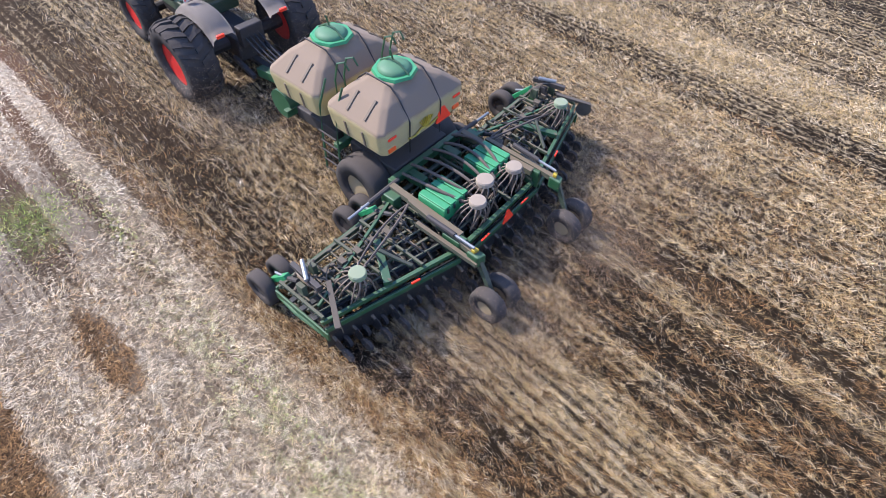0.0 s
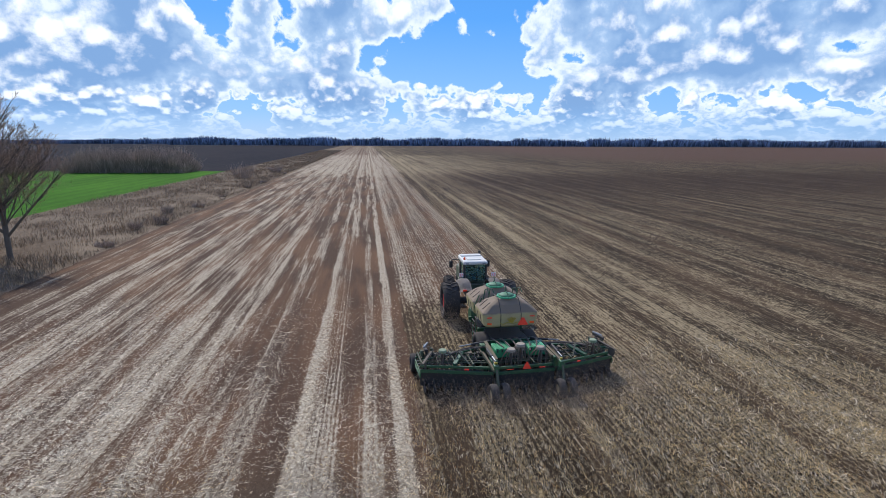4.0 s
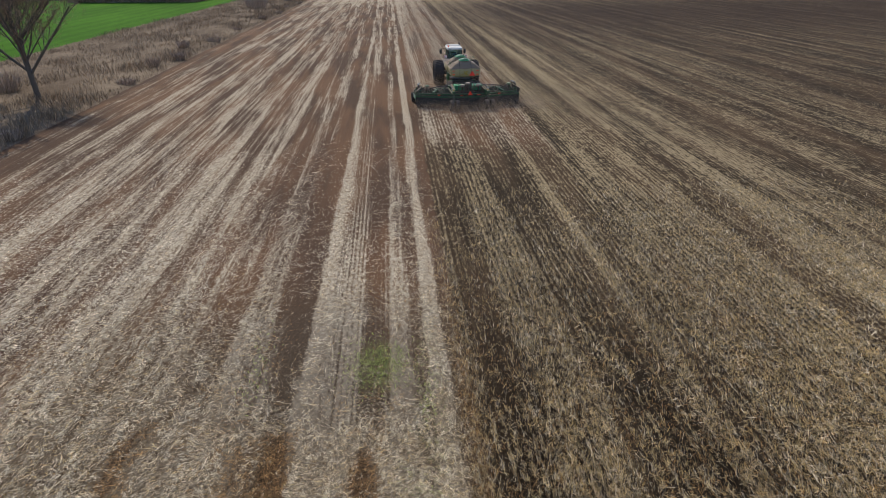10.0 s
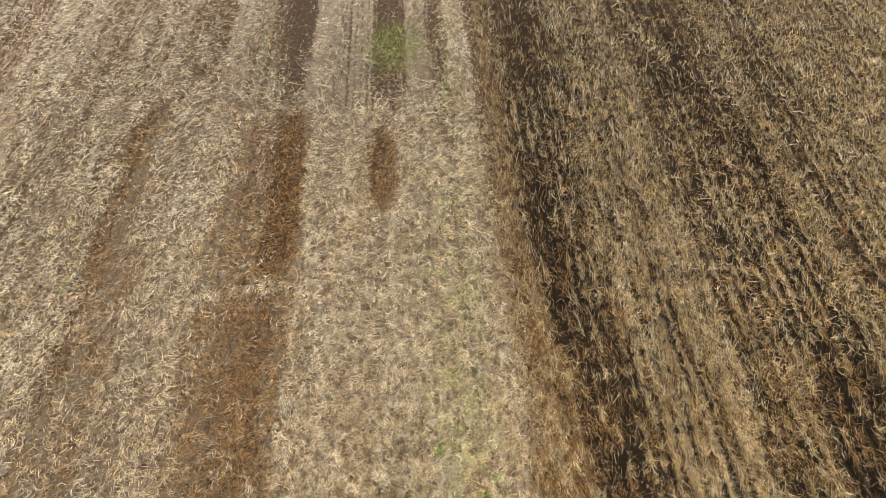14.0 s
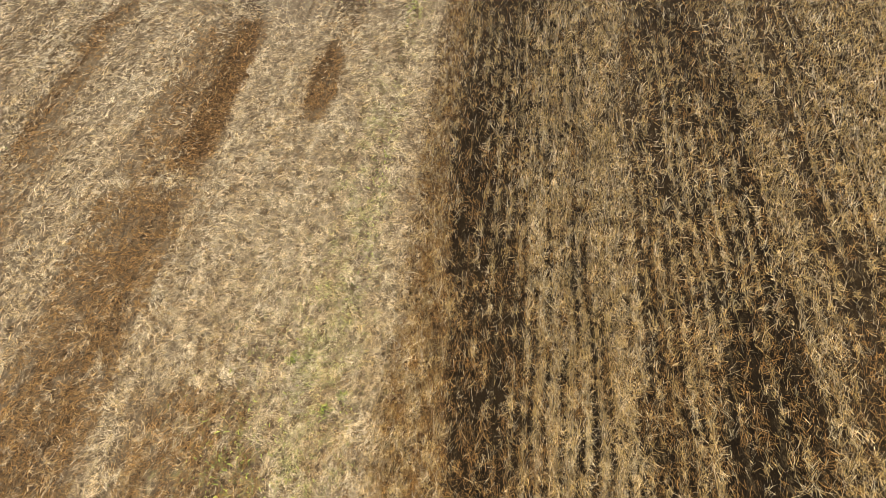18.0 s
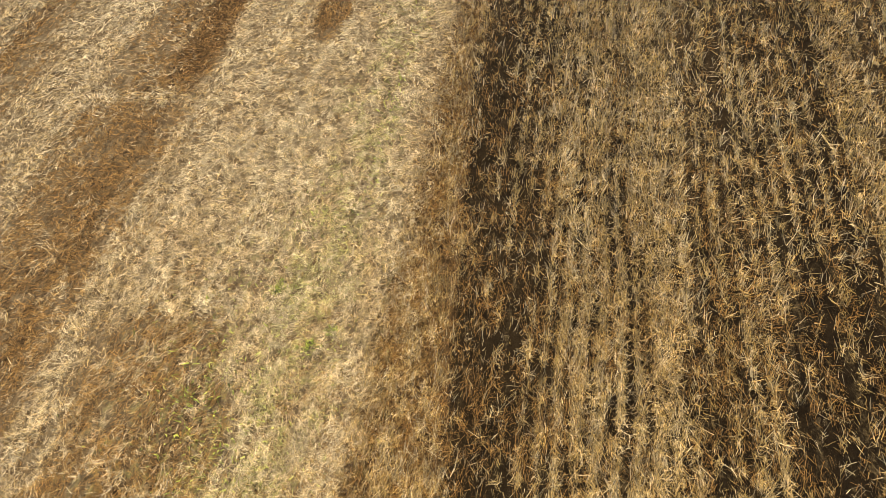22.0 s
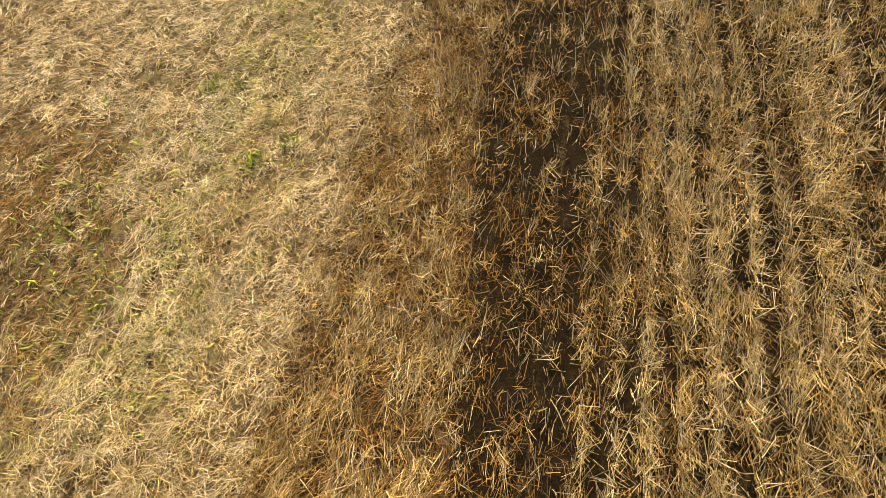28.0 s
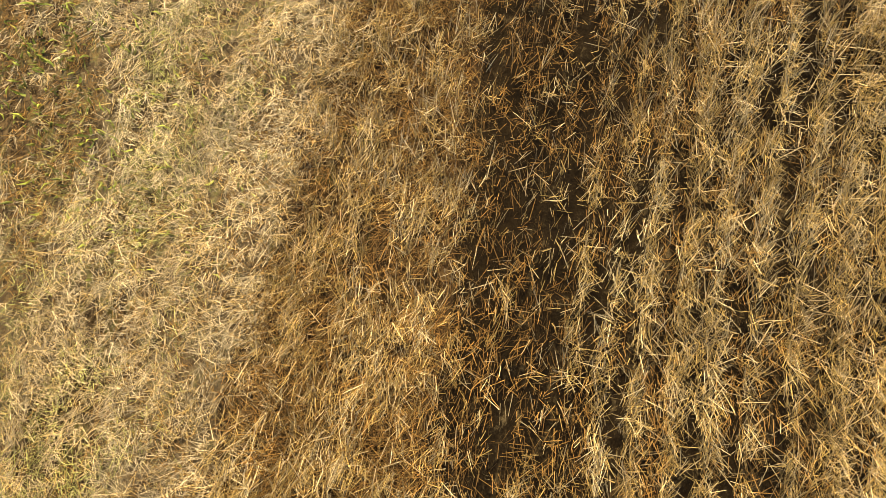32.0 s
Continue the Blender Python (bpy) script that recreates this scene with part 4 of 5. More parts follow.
            hydraulic(drill, (sx * x, 1.4, 1.18), (sx * x, 2.3, 0.78))
        # transport wheels on rear arms
        xr = 1.25
        part("rear_arm", bar((sx * xr - sx * 0.10, 1.35, 1.32), (sx * xr, -0.35, 1.18), 0.10, 0.12), BEAM_TAN, drill, "long dusty rear arm")
        part("rear_arm", bar((sx * xr + sx * 0.16, 0.9, 1.22), (sx * xr + sx * 0.08, -0.45, 1.05), 0.08, 0.10), BEAM_TAN, drill)
        part("caster_post", bar((sx * xr, -0.38, 1.14), (sx * xr, -0.76, 0.40), 0.08, 0.10), GREEN_DUSTY, drill)
        part("caster_axle", tube([(sx * xr - 0.3, -0.8, 0.36), (sx * xr + 0.3, -0.8, 0.36)], 0.035, 8), IRON, drill)
        for dx in (-0.21, 0.21):
            wheel("transport_wheel", drill, sx * xr + dx, -0.80, 0.36, 0.26, 0.16, RUBBER, RIM_TAN, 0, sx, "dusty rear transport wheel")
        hydraulic(drill, (sx * xr + sx * 0.04, 0.75, 1.42), (sx * xr + sx * 0.02, -0.3, 1.36), 0.05)
        part("arm_tag", box((sx * xr - 0.05, -0.34, 1.25), (sx * xr + 0.05, -0.26, 1.32), 0.012), YELLOW_DECAL, drill, "small yellow tag")
        for k in range(3):
            part("tip_bracket", box((sx * (HALF - 0.55 + 0.2 * k) - 0.04, 1.35 - 0.18 * k, 1.05), (sx * (HALF - 0.55 + 0.2 * k) + 0.05, 1.6 - 0.18 * k, 1.3), 0.012), IRON if k % 2 else GREEN_DUSTY, drill)
            part("tip_hose", tube(arc_pts((sx * (HALF - 0.7 + 0.18 * k), 1.7, 1.15), (sx * (HALF - 0.25), 0.9 - 0.1 * k, 1.3), 0.18, 8, (sx * 0.08, 0, 0)), 0.013, 5), HOSE_PALE, drill)
        part("wing_lever", bar((sx * 2.05, 0.25, 1.0), (sx * 2.35, 0.75, 1.32), 0.07, 0.05), GREEN_DUSTY, drill, "dusty green folding lever")
        part("rear_bracket", box((sx * xr - 0.09, -0.46, 0.98), (sx * xr + 0.09, -0.2, 1.24), 0.03), GREEN, drill)
        # fold hinge, links and fold cylinder
        part("hinge", box((sx * (cx + 0.05) - 0.1, 0.0, 0.85), (sx * (cx + 0.05) + 0.1, 0.4, 1.25), 0.02), GREEN, drill)
        part("hinge", box((sx * (cx + 0.05) - 0.1, 1.6, 0.85), (sx * (cx + 0.05) + 0.1, 1.95, 1.25), 0.02), GREEN, drill)
        hydraulic(drill, (sx * 0.85, 1.9, 1.3), (sx * 2.1, 2.0, 1.12), 0.05)
        part("fold_arm", bar((sx * 1.05, 1.9, 1.26), (sx * 1.1, 0.15, 1.20), 0.13, 0.13), BEAM_TAN, drill, "dusty box-section fold arm")
        part("wing_brace", bar((sx * 2.6, 0.15, 1.0), (sx * 2.15, 1.1, 1.18), 0.14, 0.10), GREEN, drill)
        part("wing_brace", bar((sx * 1.3, 1.75, 1.10), (sx * 3.7, 0.5, 1.06), 0.06, 0.06), GREEN, drill)
        # marker arm folded at the wing tip, with its blade reaching back
        tip = sx * (HALF - 0.32)
        part("marker_arm", bar((tip, 1.75, 1.36), (tip + sx * 0.06, 0.55, 1.42), 0.09, 0.10), IRON, drill, "black folded marker arm")
        part("marker_rod", tube([(tip - sx * 0.1, 1.5, 1.5), (tip + sx * 0.1, 0.95, 1.46)], 0.04, 8), CHROME, drill, "bright marker cylinder")
        part("marker_blade", bar((tip - sx * 0.16, 0.7, 1.36), (tip + sx * 0.28, -0.32, 1.16), 0.09, 0.05), STEEL_DUSTY, drill, "long grey marker blade")
        part("marker_disc", lathe([(-0.012, 0.03), (0, 0.17), (0.012, 0.03)], 16), STEEL_DUSTY, drill, m=pose(tip + sx * 0.16, -0.18, 1.06, 0, 0, sx * 24))
        part("end_plate", box((sx * HALF - 0.02, -0.05, 0.5), (sx * HALF + 0.02, 2.05, 0.72), 0.01), GREEN, drill)
        part("end_tube", tube([(sx * HALF, 1.98, 0.55), (sx * (HALF + 0.05), 1.2, 0.6), (sx * HALF, 0.1, 0.55)], 0.03, 6), GREEN, drill)
        # reflectors along the back
        part("reflector", box((sx * 2.2 - 0.08, -0.06, 0.87), (sx * 2.2 + 0.08, -0.03, 0.92), 0.005), RED_SIGN, drill, "red reflector on the rear shield")
        part("reflector", box((sx * 0.62 - 0.12, -0.06, 0.885), (sx * 0.62 + 0.12, -0.03, 0.915), 0.005), RED_SIGN, drill, "thin red reflector strip")
        # fertiliser boxes on the middle section: lid of ribs
        b = part("small_seed_box", box((sx * 0.66 - 0.34, 0.62, 1.10), (sx * 0.66 + 0.34, 1.28, 1.42), 0.03), GREEN_BRIGHT, drill, "bright green ribbed seed box")
        for k in range(4):
            xx = sx * 0.66 - 0.255 + 0.17 * k
            part("lid_rib", box((xx - 0.07, 0.63, 1.42), (xx + 0.07, 1.27, 1.455), 0.012), GREEN_BRIGHT, b)
            part("latch", box((xx - 0.02, 0.595, 1.32), (xx + 0.02, 0.63, 1.42), 0.006), BLACK, b)
    triangle_sign(drill, 0.0, -0.10, 0.90, 0.155, "bright red slow-vehicle triangle")
    rng = random.Random(5)
    for x, y, top, r, spread, mat in ((-3.0, 0.35, 1.5, 0.15, 0.55, HEAD_GREEN), (3.0, 0.35, 1.5, 0.15, 0.55, HEAD_GREEN),
                                      (-0.5, 0.28, 1.55, 0.16, 0.5, HEAD_TAN), (0.66, 0.32, 1.55, 0.16, 0.5, HEAD_TAN), (-0.08, 0.45, 1.66, 0.17, 0.55, HEAD_TAN)):
        feet = []
        for i in range(13):
            a = 2 * math.pi * i / 13 + 0.3
            feet.append((max(-HALF + .1, min(HALF - .1, x + math.cos(a) * spread * rng.uniform(0.5, 1.0))), max(0.2, min(1.6, y + 0.2 + math.sin(a) * 0.45 * rng.uniform(0.5, 1))), rng.uniform(0.8, 1.0)))
        tower(drill, x, y, top, r, feet, mat)
    # long hoses from the middle out over the wings, and small lines
    for sx in (-1, 1):
        for k in range(2):
            part("wing_hose", tube(arc_pts((sx * (0.9 + 0.05 * k), 1.5 - 0.15 * k, 1.2), (sx * (3.2 - 0.25 * k), 0.5 + 0.22 * k, 1.08), 0.22 - 0.04 * k, 10, (0, 0.25 * (k % 2) - 0.1, 0)), 0.024, 7), HOSE, drill, "thick dusty seed hose")
        for k in range(9):
            x0 = sx * rng.uniform(1.3, 3.6)
            x1 = x0 + rng.uniform(-0.5, 0.5)
            part("hydraulic_line", tube(arc_pts((x0, rng.uniform(1.3, 1.9), 1.08), (x1, rng.uniform(0.3, 0.9), 1.05), rng.uniform(0.05, 0.2), 7, (rng.uniform(-.15, .15), 0, 0)), 0.012, 5), BLACK, drill)
        for k in range(7):
            x0 = sx * (1.5 + 0.33 * k)
            part("row_valve", box((x0 - 0.06, 1.12, 1.03), (x0 + 0.06, 1.32, 1.14), 0.012), STEEL_DUSTY, drill)
    for lo, hi in ((-HALF, -cx - 0.1), (-cx, cx), (cx + 0.1, HALF)):
        # added black sheets: they stand for the deep shade under the drill
        part("opener_skirt", bar((lo, 0.09, 0.47), (hi, 0.09, 0.47), 0.03, 0.62), BLACK, drill, "added black sheet that stands for the shade behind the openers")
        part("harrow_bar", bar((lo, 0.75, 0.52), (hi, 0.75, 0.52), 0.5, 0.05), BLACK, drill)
        for y, z in ((0.38, 1.02), (0.86, 1.05), (1.25, 1.05), (1.66, 1.03)):
            part("row_bar", tube([(lo, y, z), (hi, y, z)], 0.022, 6), GREEN_DUSTY, drill)
        # more added black slats, for the shade between the bars
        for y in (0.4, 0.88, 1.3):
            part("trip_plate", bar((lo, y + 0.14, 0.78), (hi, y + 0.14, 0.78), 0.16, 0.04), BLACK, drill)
    # the wings grow shallower towards their tips
    for o in list(drill.children):
        at = o.matrix_basis.translation
        lift = lambda x, y: 0.75 * max(0.0, min(1.0, (abs(x) - cx) / (HALF - cx))) * max(0.0, min(1.0, 1 - y / 1.9))
        if o.matrix_basis == Matrix.Identity(4):
            for v in o.data.vertices:
                v.co.y += lift(v.co.x, v.co.y)
        elif "wheel" not in o.name:
            o.matrix_basis = Matrix.Translation((0, lift(at.x, at.y), 0)) @ o.matrix_basis
    part("hitch_frame", bar((-0.45, 1.9, 1.0), (-0.3, 2.6, 1.05), 0.12, 0.14), GREEN, drill)
    part("hitch_frame", bar((0.45, 1.9, 1.0), (0.3, 2.6, 1.05), 0.12, 0.14), GREEN, drill)
    return drill


def build_tractor():
    tr = thing("tractor", "large dusty green tractor with a white cab roof and red wheels", "tractor")
    ya = 8.8        # rear axle
    yc = ya + 1.2    # the cab
    for sx in (-1, 1):
        wheel("rear_wheel", tr, sx * 1.50, ya, 0.98, 0.82, 0.52, RUBBER, RED_RIM, 22, sx, "wide lugged rear wheel with a red rim")
        wheel("front_wheel", tr, sx * 1.02, ya + 3.4, 0.72, 0.56, 0.38, RUBBER, RED_RIM, 20, sx, "lugged front wheel with a red rim")
        # broad fender over the rear wheel
        bm = bmesh.new()
        rows = []
        for k in range(11):
            a = radians(38 + 11.5 * k)
            rr = 1.10 + 0.02 * math.sin(k)
            y, z = ya - rr * math.cos(a), 0.95 + rr * math.sin(a) * 0.98
            rows.append([bm.verts.new((sx * x, y, z - dz)) for x, dz in ((0.50, 0.0), (0.56, -0.06), (0.90, -0.09), (1.06, -0.02), (1.10, 0.10))])
        for a, b in zip(rows, rows[1:]):
            for j in range(4):
                bm.faces.new((a[j], a[j + 1], b[j + 1], b[j]))
        bmesh.ops.solidify(bm, geom=list(bm.faces), thickness=0.04)
        bmesh.ops.recalc_face_normals(bm, faces=bm.faces)
        part("fender", bm, FENDER, tr, "broad dusty grey rear fender", smooth=True)
        part("warning_board", box((sx * 0.86 - 0.11, ya + 0.28, 2.12), (sx * 0.86 + 0.11, ya + 0.31, 2.34), 0.008), SIGN_WHITE, tr, "red and white striped warning board")
        for k in range(2):
            part("warning_stripe", bar((sx * 0.86 - 0.09 + 0.1 * k, ya + 0.268, 2.15), (sx * 0.86 - 0.02 + 0.1 * k, ya + 0.268, 2.32), 0.05, 0.012, 0.002), RED_SIGN, tr)
        part("tail_lamp", box((sx * 0.88 - 0.10, ya - 0.93, 1.68), (sx * 0.88 + 0.10, ya - 0.86, 1.76), 0.015), RED_SIGN, tr, "red tail lamp on the fender")
        # cab posts
        part("cab_post", bar((sx * 0.56, yc - 0.35, 1.55), (sx * 0.60, yc - 0.28, 2.65), 0.09, 0.10), BLACK, tr)
        part("cab_post", bar((sx * 0.68, yc + 0.55, 1.55), (sx * 0.65, yc + 0.5, 2.65), 0.07, 0.08), BLACK, tr)
        part("cab_post", bar((sx * 0.54, yc + 1.45, 1.55), (sx * 0.57, yc + 1.3, 2.65), 0.08, 0.09), BLACK, tr)
        part("side_window", box((sx * 0.635 - 0.012, yc - 0.25, 1.62), (sx * 0.635 + 0.012, yc + 0.5, 2.63), 0.004), GLASS, tr)
        part("door_window", box((sx * 0.61 - 0.012, yc + 0.58, 1.45), (sx * 0.61 + 0.012, yc + 1.32, 2.63), 0.004), GLASS, tr)
        # mirror on its arm
        part("mirror_arm", tube([(sx * 0.58, yc + 1.3, 2.58), (sx * 0.95, yc + 1.35, 2.6), (sx * 1.06, yc + 1.35, 2.53)], 0.02, 6), BLACK, tr)
        part("mirror", box((sx * 1.06 - 0.10, yc + 1.30, 2.13), (sx * 1.06 + 0.10, yc + 1.38, 2.5), 0.03), BLACK, tr, "black wing mirror")
        part("work_lamp", box((sx * 0.45 - 0.08, yc - 0.46, 2.68), (sx * 0.45 + 0.08, yc - 0.40, 2.76), 0.015), CHROME, tr, "rear work lamp")
        part("lift_arm", bar((sx * 0.45, ya - 0.35, 0.75), (sx * 0.5, ya - 1.25, 0.62), 0.10, 0.12), IRON, tr)
    part("rear_window", box((-0.53, yc - 0.335, 1.75), (0.53, yc - 0.31, 2.62), 0.004), GLASS, tr, "large green-tinted rear window")
    part("windscreen", box((-0.5, yc + 1.36, 1.75), (0.5, yc + 1.385, 2.63), 0.004), GLASS, tr)
    part("cab_floor", box((-0.66, yc - 0.35, 1.25), (0.66, yc + 1.45, 1.58), 0.04), TRACTOR_GREEN, tr)
    part("seat", box((-0.26, yc + 0.15, 1.58), (0.26, yc + 0.65, 2.0), 0.06), BLACK, tr)
    part("seat_back", box((-0.25, yc + 0.10, 1.95), (0.25, yc + 0.24, 2.18), 0.06), BLACK, tr)
    part("dashboard", box((-0.3, yc + 1.05, 1.58), (0.3, yc + 1.3, 2.3), 0.05), BLACK, tr)
    roof = part("cab_roof", box((-0.66, yc - 0.42, 2.64), (0.66, yc + 1.5, 2.83), 0.075), WHITE, tr, "white cab roof with a raised hatch")
    part("roof_hatch", box((-0.36, yc - 0.05, 2.83), (0.36, yc + 0.75, 2.87), 0.015), WHITE, roof)
    part("roof_cap", box((-0.58, yc + 0.95, 2.82), (0.58, yc + 1.4, 2.89), 0.03), WHITE, roof)
    part("beacon", lathe([(2.88, 0.06), (3, 0.055), (3.03, 0.02)], 12, "Z"), AMBER, roof, "amber beacon", pose(-0.52, yc + 0.1, -0.05))
    part("aerial", tube([(0.5, yc + 1.2, 2.78), (0.51, yc + 1.2, 3.13)], 0.012, 5), BLACK, roof)
    # bonnet and body
    part("bonnet", box((-0.48, ya + 2.62, 1.15), (0.48, ya + 4.3, 2.0), 0.13), TRACTOR_GREEN, tr, "long dark green bonnet")
    part("gearbox", box((-0.36, ya - 0.55, 0.65), (0.36, ya + 3.4, 1.25), 0.06), IRON, tr)
    part("rear_axle", tube([(-1.5, ya, 0.98), (1.5, ya, 0.98)], 0.17, 12), IRON, tr)
    part("front_axle", tube([(-1.0, ya + 3.4, 0.72), (1.0, ya + 3.4, 0.72)], 0.12, 10), IRON, tr)
    part("exhaust", tube([(0.62, ya + 2.85, 1.6), (0.62, ya + 2.85, 3.0)], 0.07, 10), IRON, tr)
    part("hitch", bar((0, ya - 0.4, 0.62), (0, ya - 1.3, 0.60), 0.16, 0.10), IRON, tr)
    part("rear_valve_block", box((-0.32, ya - 0.75, 1.1), (0.32, ya - 0.5, 1.6), 0.03), IRON, tr)
    part("ballast", box((-0.45, ya + 4.2, 0.8), (0.45, ya + 4.6, 1.3), 0.06), IRON, tr)
    for k in range(4):
        part("supply_hose", tube(arc_pts((-0.2 + 0.13 * k, ya - 0.7, 1.35), (-0.12 + 0.08 * k, ya - 2.6, 1.2), -0.25, 8), 0.022, 6), BLACK, tr)
    return tr




def build_dust():
    """Dust that hangs behind the openers and the wheels: a swarm of fine specks carried with the train."""
    rng = np.random.default_rng(9)
    P = []
    for x, y, z, sx, sy, sz, c in ((-2.6, -0.9, 0.25, 1.0, 0.8, 0.22, 9000), (2.6, -0.9, 0.3, 1.1, 1.0, 0.28, 11000), (0.0, -0.9, 0.3, 1.0, 0.9, 0.25, 8000), (4.4, -0.6, 0.45, 0.5, 0.9, 0.35, 6000),
                                   (1.2, -1.6, 0.35, 0.5, 0.7, 0.25, 5000), (-1.2, -1.5, 0.35, 0.5, 0.6, 0.22, 4000), (-1.5, 7.2, 0.5, 0.5, 0.9, 0.35, 6000), (1.5, 7.2, 0.5, 0.5, 0.9, 0.35, 5000), (0.4, 5.8, 0.4, 1.2, 1.2, 0.3, 3000),
                                   (2.0, 9.5, 0.9, 1.2, 1.6, 0.7, 3500)):
        P.append(np.stack([rng.normal(x, sx, c), rng.normal(y, sy, c), np.abs(rng.normal(0, sz * 1.6, c)) + 0.03], 1))
    P = np.concatenate(P * 4)
    P += rng.normal(0, 0.08, P.shape) * (1, 1, 0)
    d = rng.normal(0, 0.0046, (len(P), 3, 3))
    v, f = (P[:, None, :] + d).reshape(-1, 3), np.arange(len(P) * 3).reshape(-1, 3)
    return tagged(mesh_object("dust_cloud", v, f, DUST), "pale brown dust hanging behind the seed drill", "dust", kind="stuff")

# ---- trees, brush and grass ----
def blades(points, directions, lengths, widths, bend=0.25, seed=1):
    """Arrays for many thin leaf or straw pieces: each a folded strip of 4 triangles with a ridge, in 6 corners."""
    rng = np.random.default_rng(seed)
    p, d = np.asarray(points), np.asarray(directions)
    d = d / np.linalg.norm(d, axis=1, keepdims=True)
    r = rng.normal(size=d.shape)
    side = np.cross(d, r)
    side /= np.linalg.norm(side, axis=1, keepdims=True) + 1e-9
    up = np.cross(side, d)
    L, W = np.asarray(lengths)[:, None], np.asarray(widths)[:, None]
    mid = p + d * L * 0.5 + up * L * bend * 0.25
    end = p + d * L - up * L * bend * 0.12
    v = np.stack([p - side * W, p + side * W, mid - side * W, mid + side * W, mid + up * W * 1.1, end], 1)
    n = len(p)
    f = np.array([[0, 1, 4], [0, 4, 2], [1, 3, 4], [2, 4, 5], [4, 3, 5]])
    faces = (np.arange(n)[:, None, None] * 6 + f[None]).reshape(-1, 3)
    return v.reshape(-1, 3), faces


def slivers(points, directions, lengths, widths, seed=1):
    """Arrays for very many straws: each a folded kite of 2 triangles."""
    rng = np.random.default_rng(seed)
    p, d = np.asarray(points), np.asarray(directions)
    d = d / np.linalg.norm(d, axis=1, keepdims=True)
    side = np.cross(d, rng.normal(size=d.shape))
    side /= np.linalg.norm(side, axis=1, keepdims=True) + 1e-9
    up = np.cross(side, d)
    up = np.where(up[:, 2:3] < 0, -up, up)
    L, W = np.asarray(lengths)[:, None], np.asarray(widths)[:, None]
    k = rng.uniform(0.25, 0.75, (len(p), 1))
    mid = p + d * L * k
    v = np.stack([p, mid - side * W, p + d * L + up * L * rng.uniform(-0.08, 0.08, (len(p), 1)), mid + side * W + up * W * 0.5], 1).reshape(-1, 3)
    faces = (np.arange(len(p))[:, None, None] * 4 + np.array([[0, 1, 2], [0, 2, 3]])[None]).reshape(-1, 3)
    return v, faces


def stalks(points, directions, lengths, widths, seed=1):
    """Arrays for very many straws of even width: each a twisted strip of 2 triangles."""
    rng = np.random.default_rng(seed)
    p, d = np.asarray(points), np.asarray(directions)
    d = d / np.linalg.norm(d, axis=1, keepdims=True)
    side = np.cross(d, np.array([0.0, 0.0, 1.0]) + rng.normal(0, 0.5, d.shape))
    side /= np.linalg.norm(side, axis=1, keepdims=True) + 1e-9
    up = np.cross(side, d)
    L, W = np.asarray(lengths)[:, None], np.asarray(widths)[:, None]
    end = p + d * L
    v = np.stack([p - side * W, p + side * W, end + side * W * 0.7 + up * W * 0.5, end - side * W * 0.5], 1).reshape(-1, 3)
    faces = (np.arange(len(p))[:, None, None] * 4 + np.array([[0, 1, 2], [0, 2, 3]])[None]).reshape(-1, 3)
    return v, faces


def bare_tree(name, label, height, seed, spread=0.42, levels=5, m=None, lean=0.0, limbs=()):
    """A leafless tree: tapered trunk, limbs and ever finer branches."""
    rng = random.Random(seed)
    ob = thing(name, label, "tree", "", m)
    trunk, twigs = bmesh.new(), bmesh.new()

    def grow(p, d, length, r, level):
        pts = [p]
        steps = 4 if level < 3 else 2
        for k in range(steps):
            j = 0.025 if level == 0 else 0.12
            d = (d + Vector((rng.uniform(-j, j), rng.uniform(-j, j), rng.uniform(-.02, .14)))).normalized()
            p = p + d * length / steps
            pts.append(p)
        if level == levels:
            r = 0.0075
        add_tube(trunk if level < 3 else twigs, pts, r, 7 if level < 2 else (5 if level < 3 else 3), False, r * 0.55)
        if level >= levels:
            return
        kids = (40, 9, 8, 4, 3)[level]
        for k in range(len(limbs) if level == 0 else 0):
            rise, way, reach = limbs[k]
            i = min(int(rise * steps), steps - 1)
            grow(pts[i].lerp(pts[i + 1], rise * steps - i), Vector((math.cos(way), math.sin(way), 1.0)).normalized(), length * reach, r * 0.5, 1)
        for k in range(kids):
            s = rng.uniform(0.24 if level == 0 else 0.15, 1.0)
            i = min(int(s * steps), steps - 1)
            q = pts[i].lerp(pts[i + 1], s * steps - i)
            a = rng.uniform(0, 2 * math.pi)
            out = Vector((math.cos(a), math.sin(a), 0))
            dd = (d * 0.75 + out * rng.uniform(spread, spread * 2.0) * (1.3 if level == 0 else 1.0) + Vector((0, 0, rng.uniform(0.0, 0.3)))).normalized()
            grow(q, dd, length * (rng.uniform(0.28, 0.46) * (1.3 - 0.95 * s) if level == 0 else rng.uniform(0.36, 0.58) * (1.1 - 0.5 * s)), max(r * (0.30 - 0.12 * s), 0.0085), level + 1)

    grow(Vector((0, 0, -0.2)), Vector((lean, 0, 1)), height * 0.80, height * 0.0135, 0)
    part("trunk", trunk, BARK, ob, smooth=True)
    part("crown", twigs, TWIG, ob, "fine leafless brown twigs")
    return ob


def shrub_arrays(cx, cy, cz, r, h, count, seed):
    """Thin upright twigs that fan out from a base."""
    rng = np.random.default_rng(seed)
    a, k = rng.uniform(0, 2 * np.pi, count), np.sqrt(rng.random(count))
    p = np.stack([cx + np.cos(a) * k * r * 0.6, cy + np.sin(a) * k * r * 0.6, np.full(count, cz)], 1)
    d = np.stack([np.cos(a) * k * 0.55 + rng.normal(0, 0.12, count), np.sin(a) * k * 0.55 + rng.normal(0, 0.12, count), np.full(count, 1.0)], 1)
    return p, d, h * rng.uniform(0.45, 1.0, count)


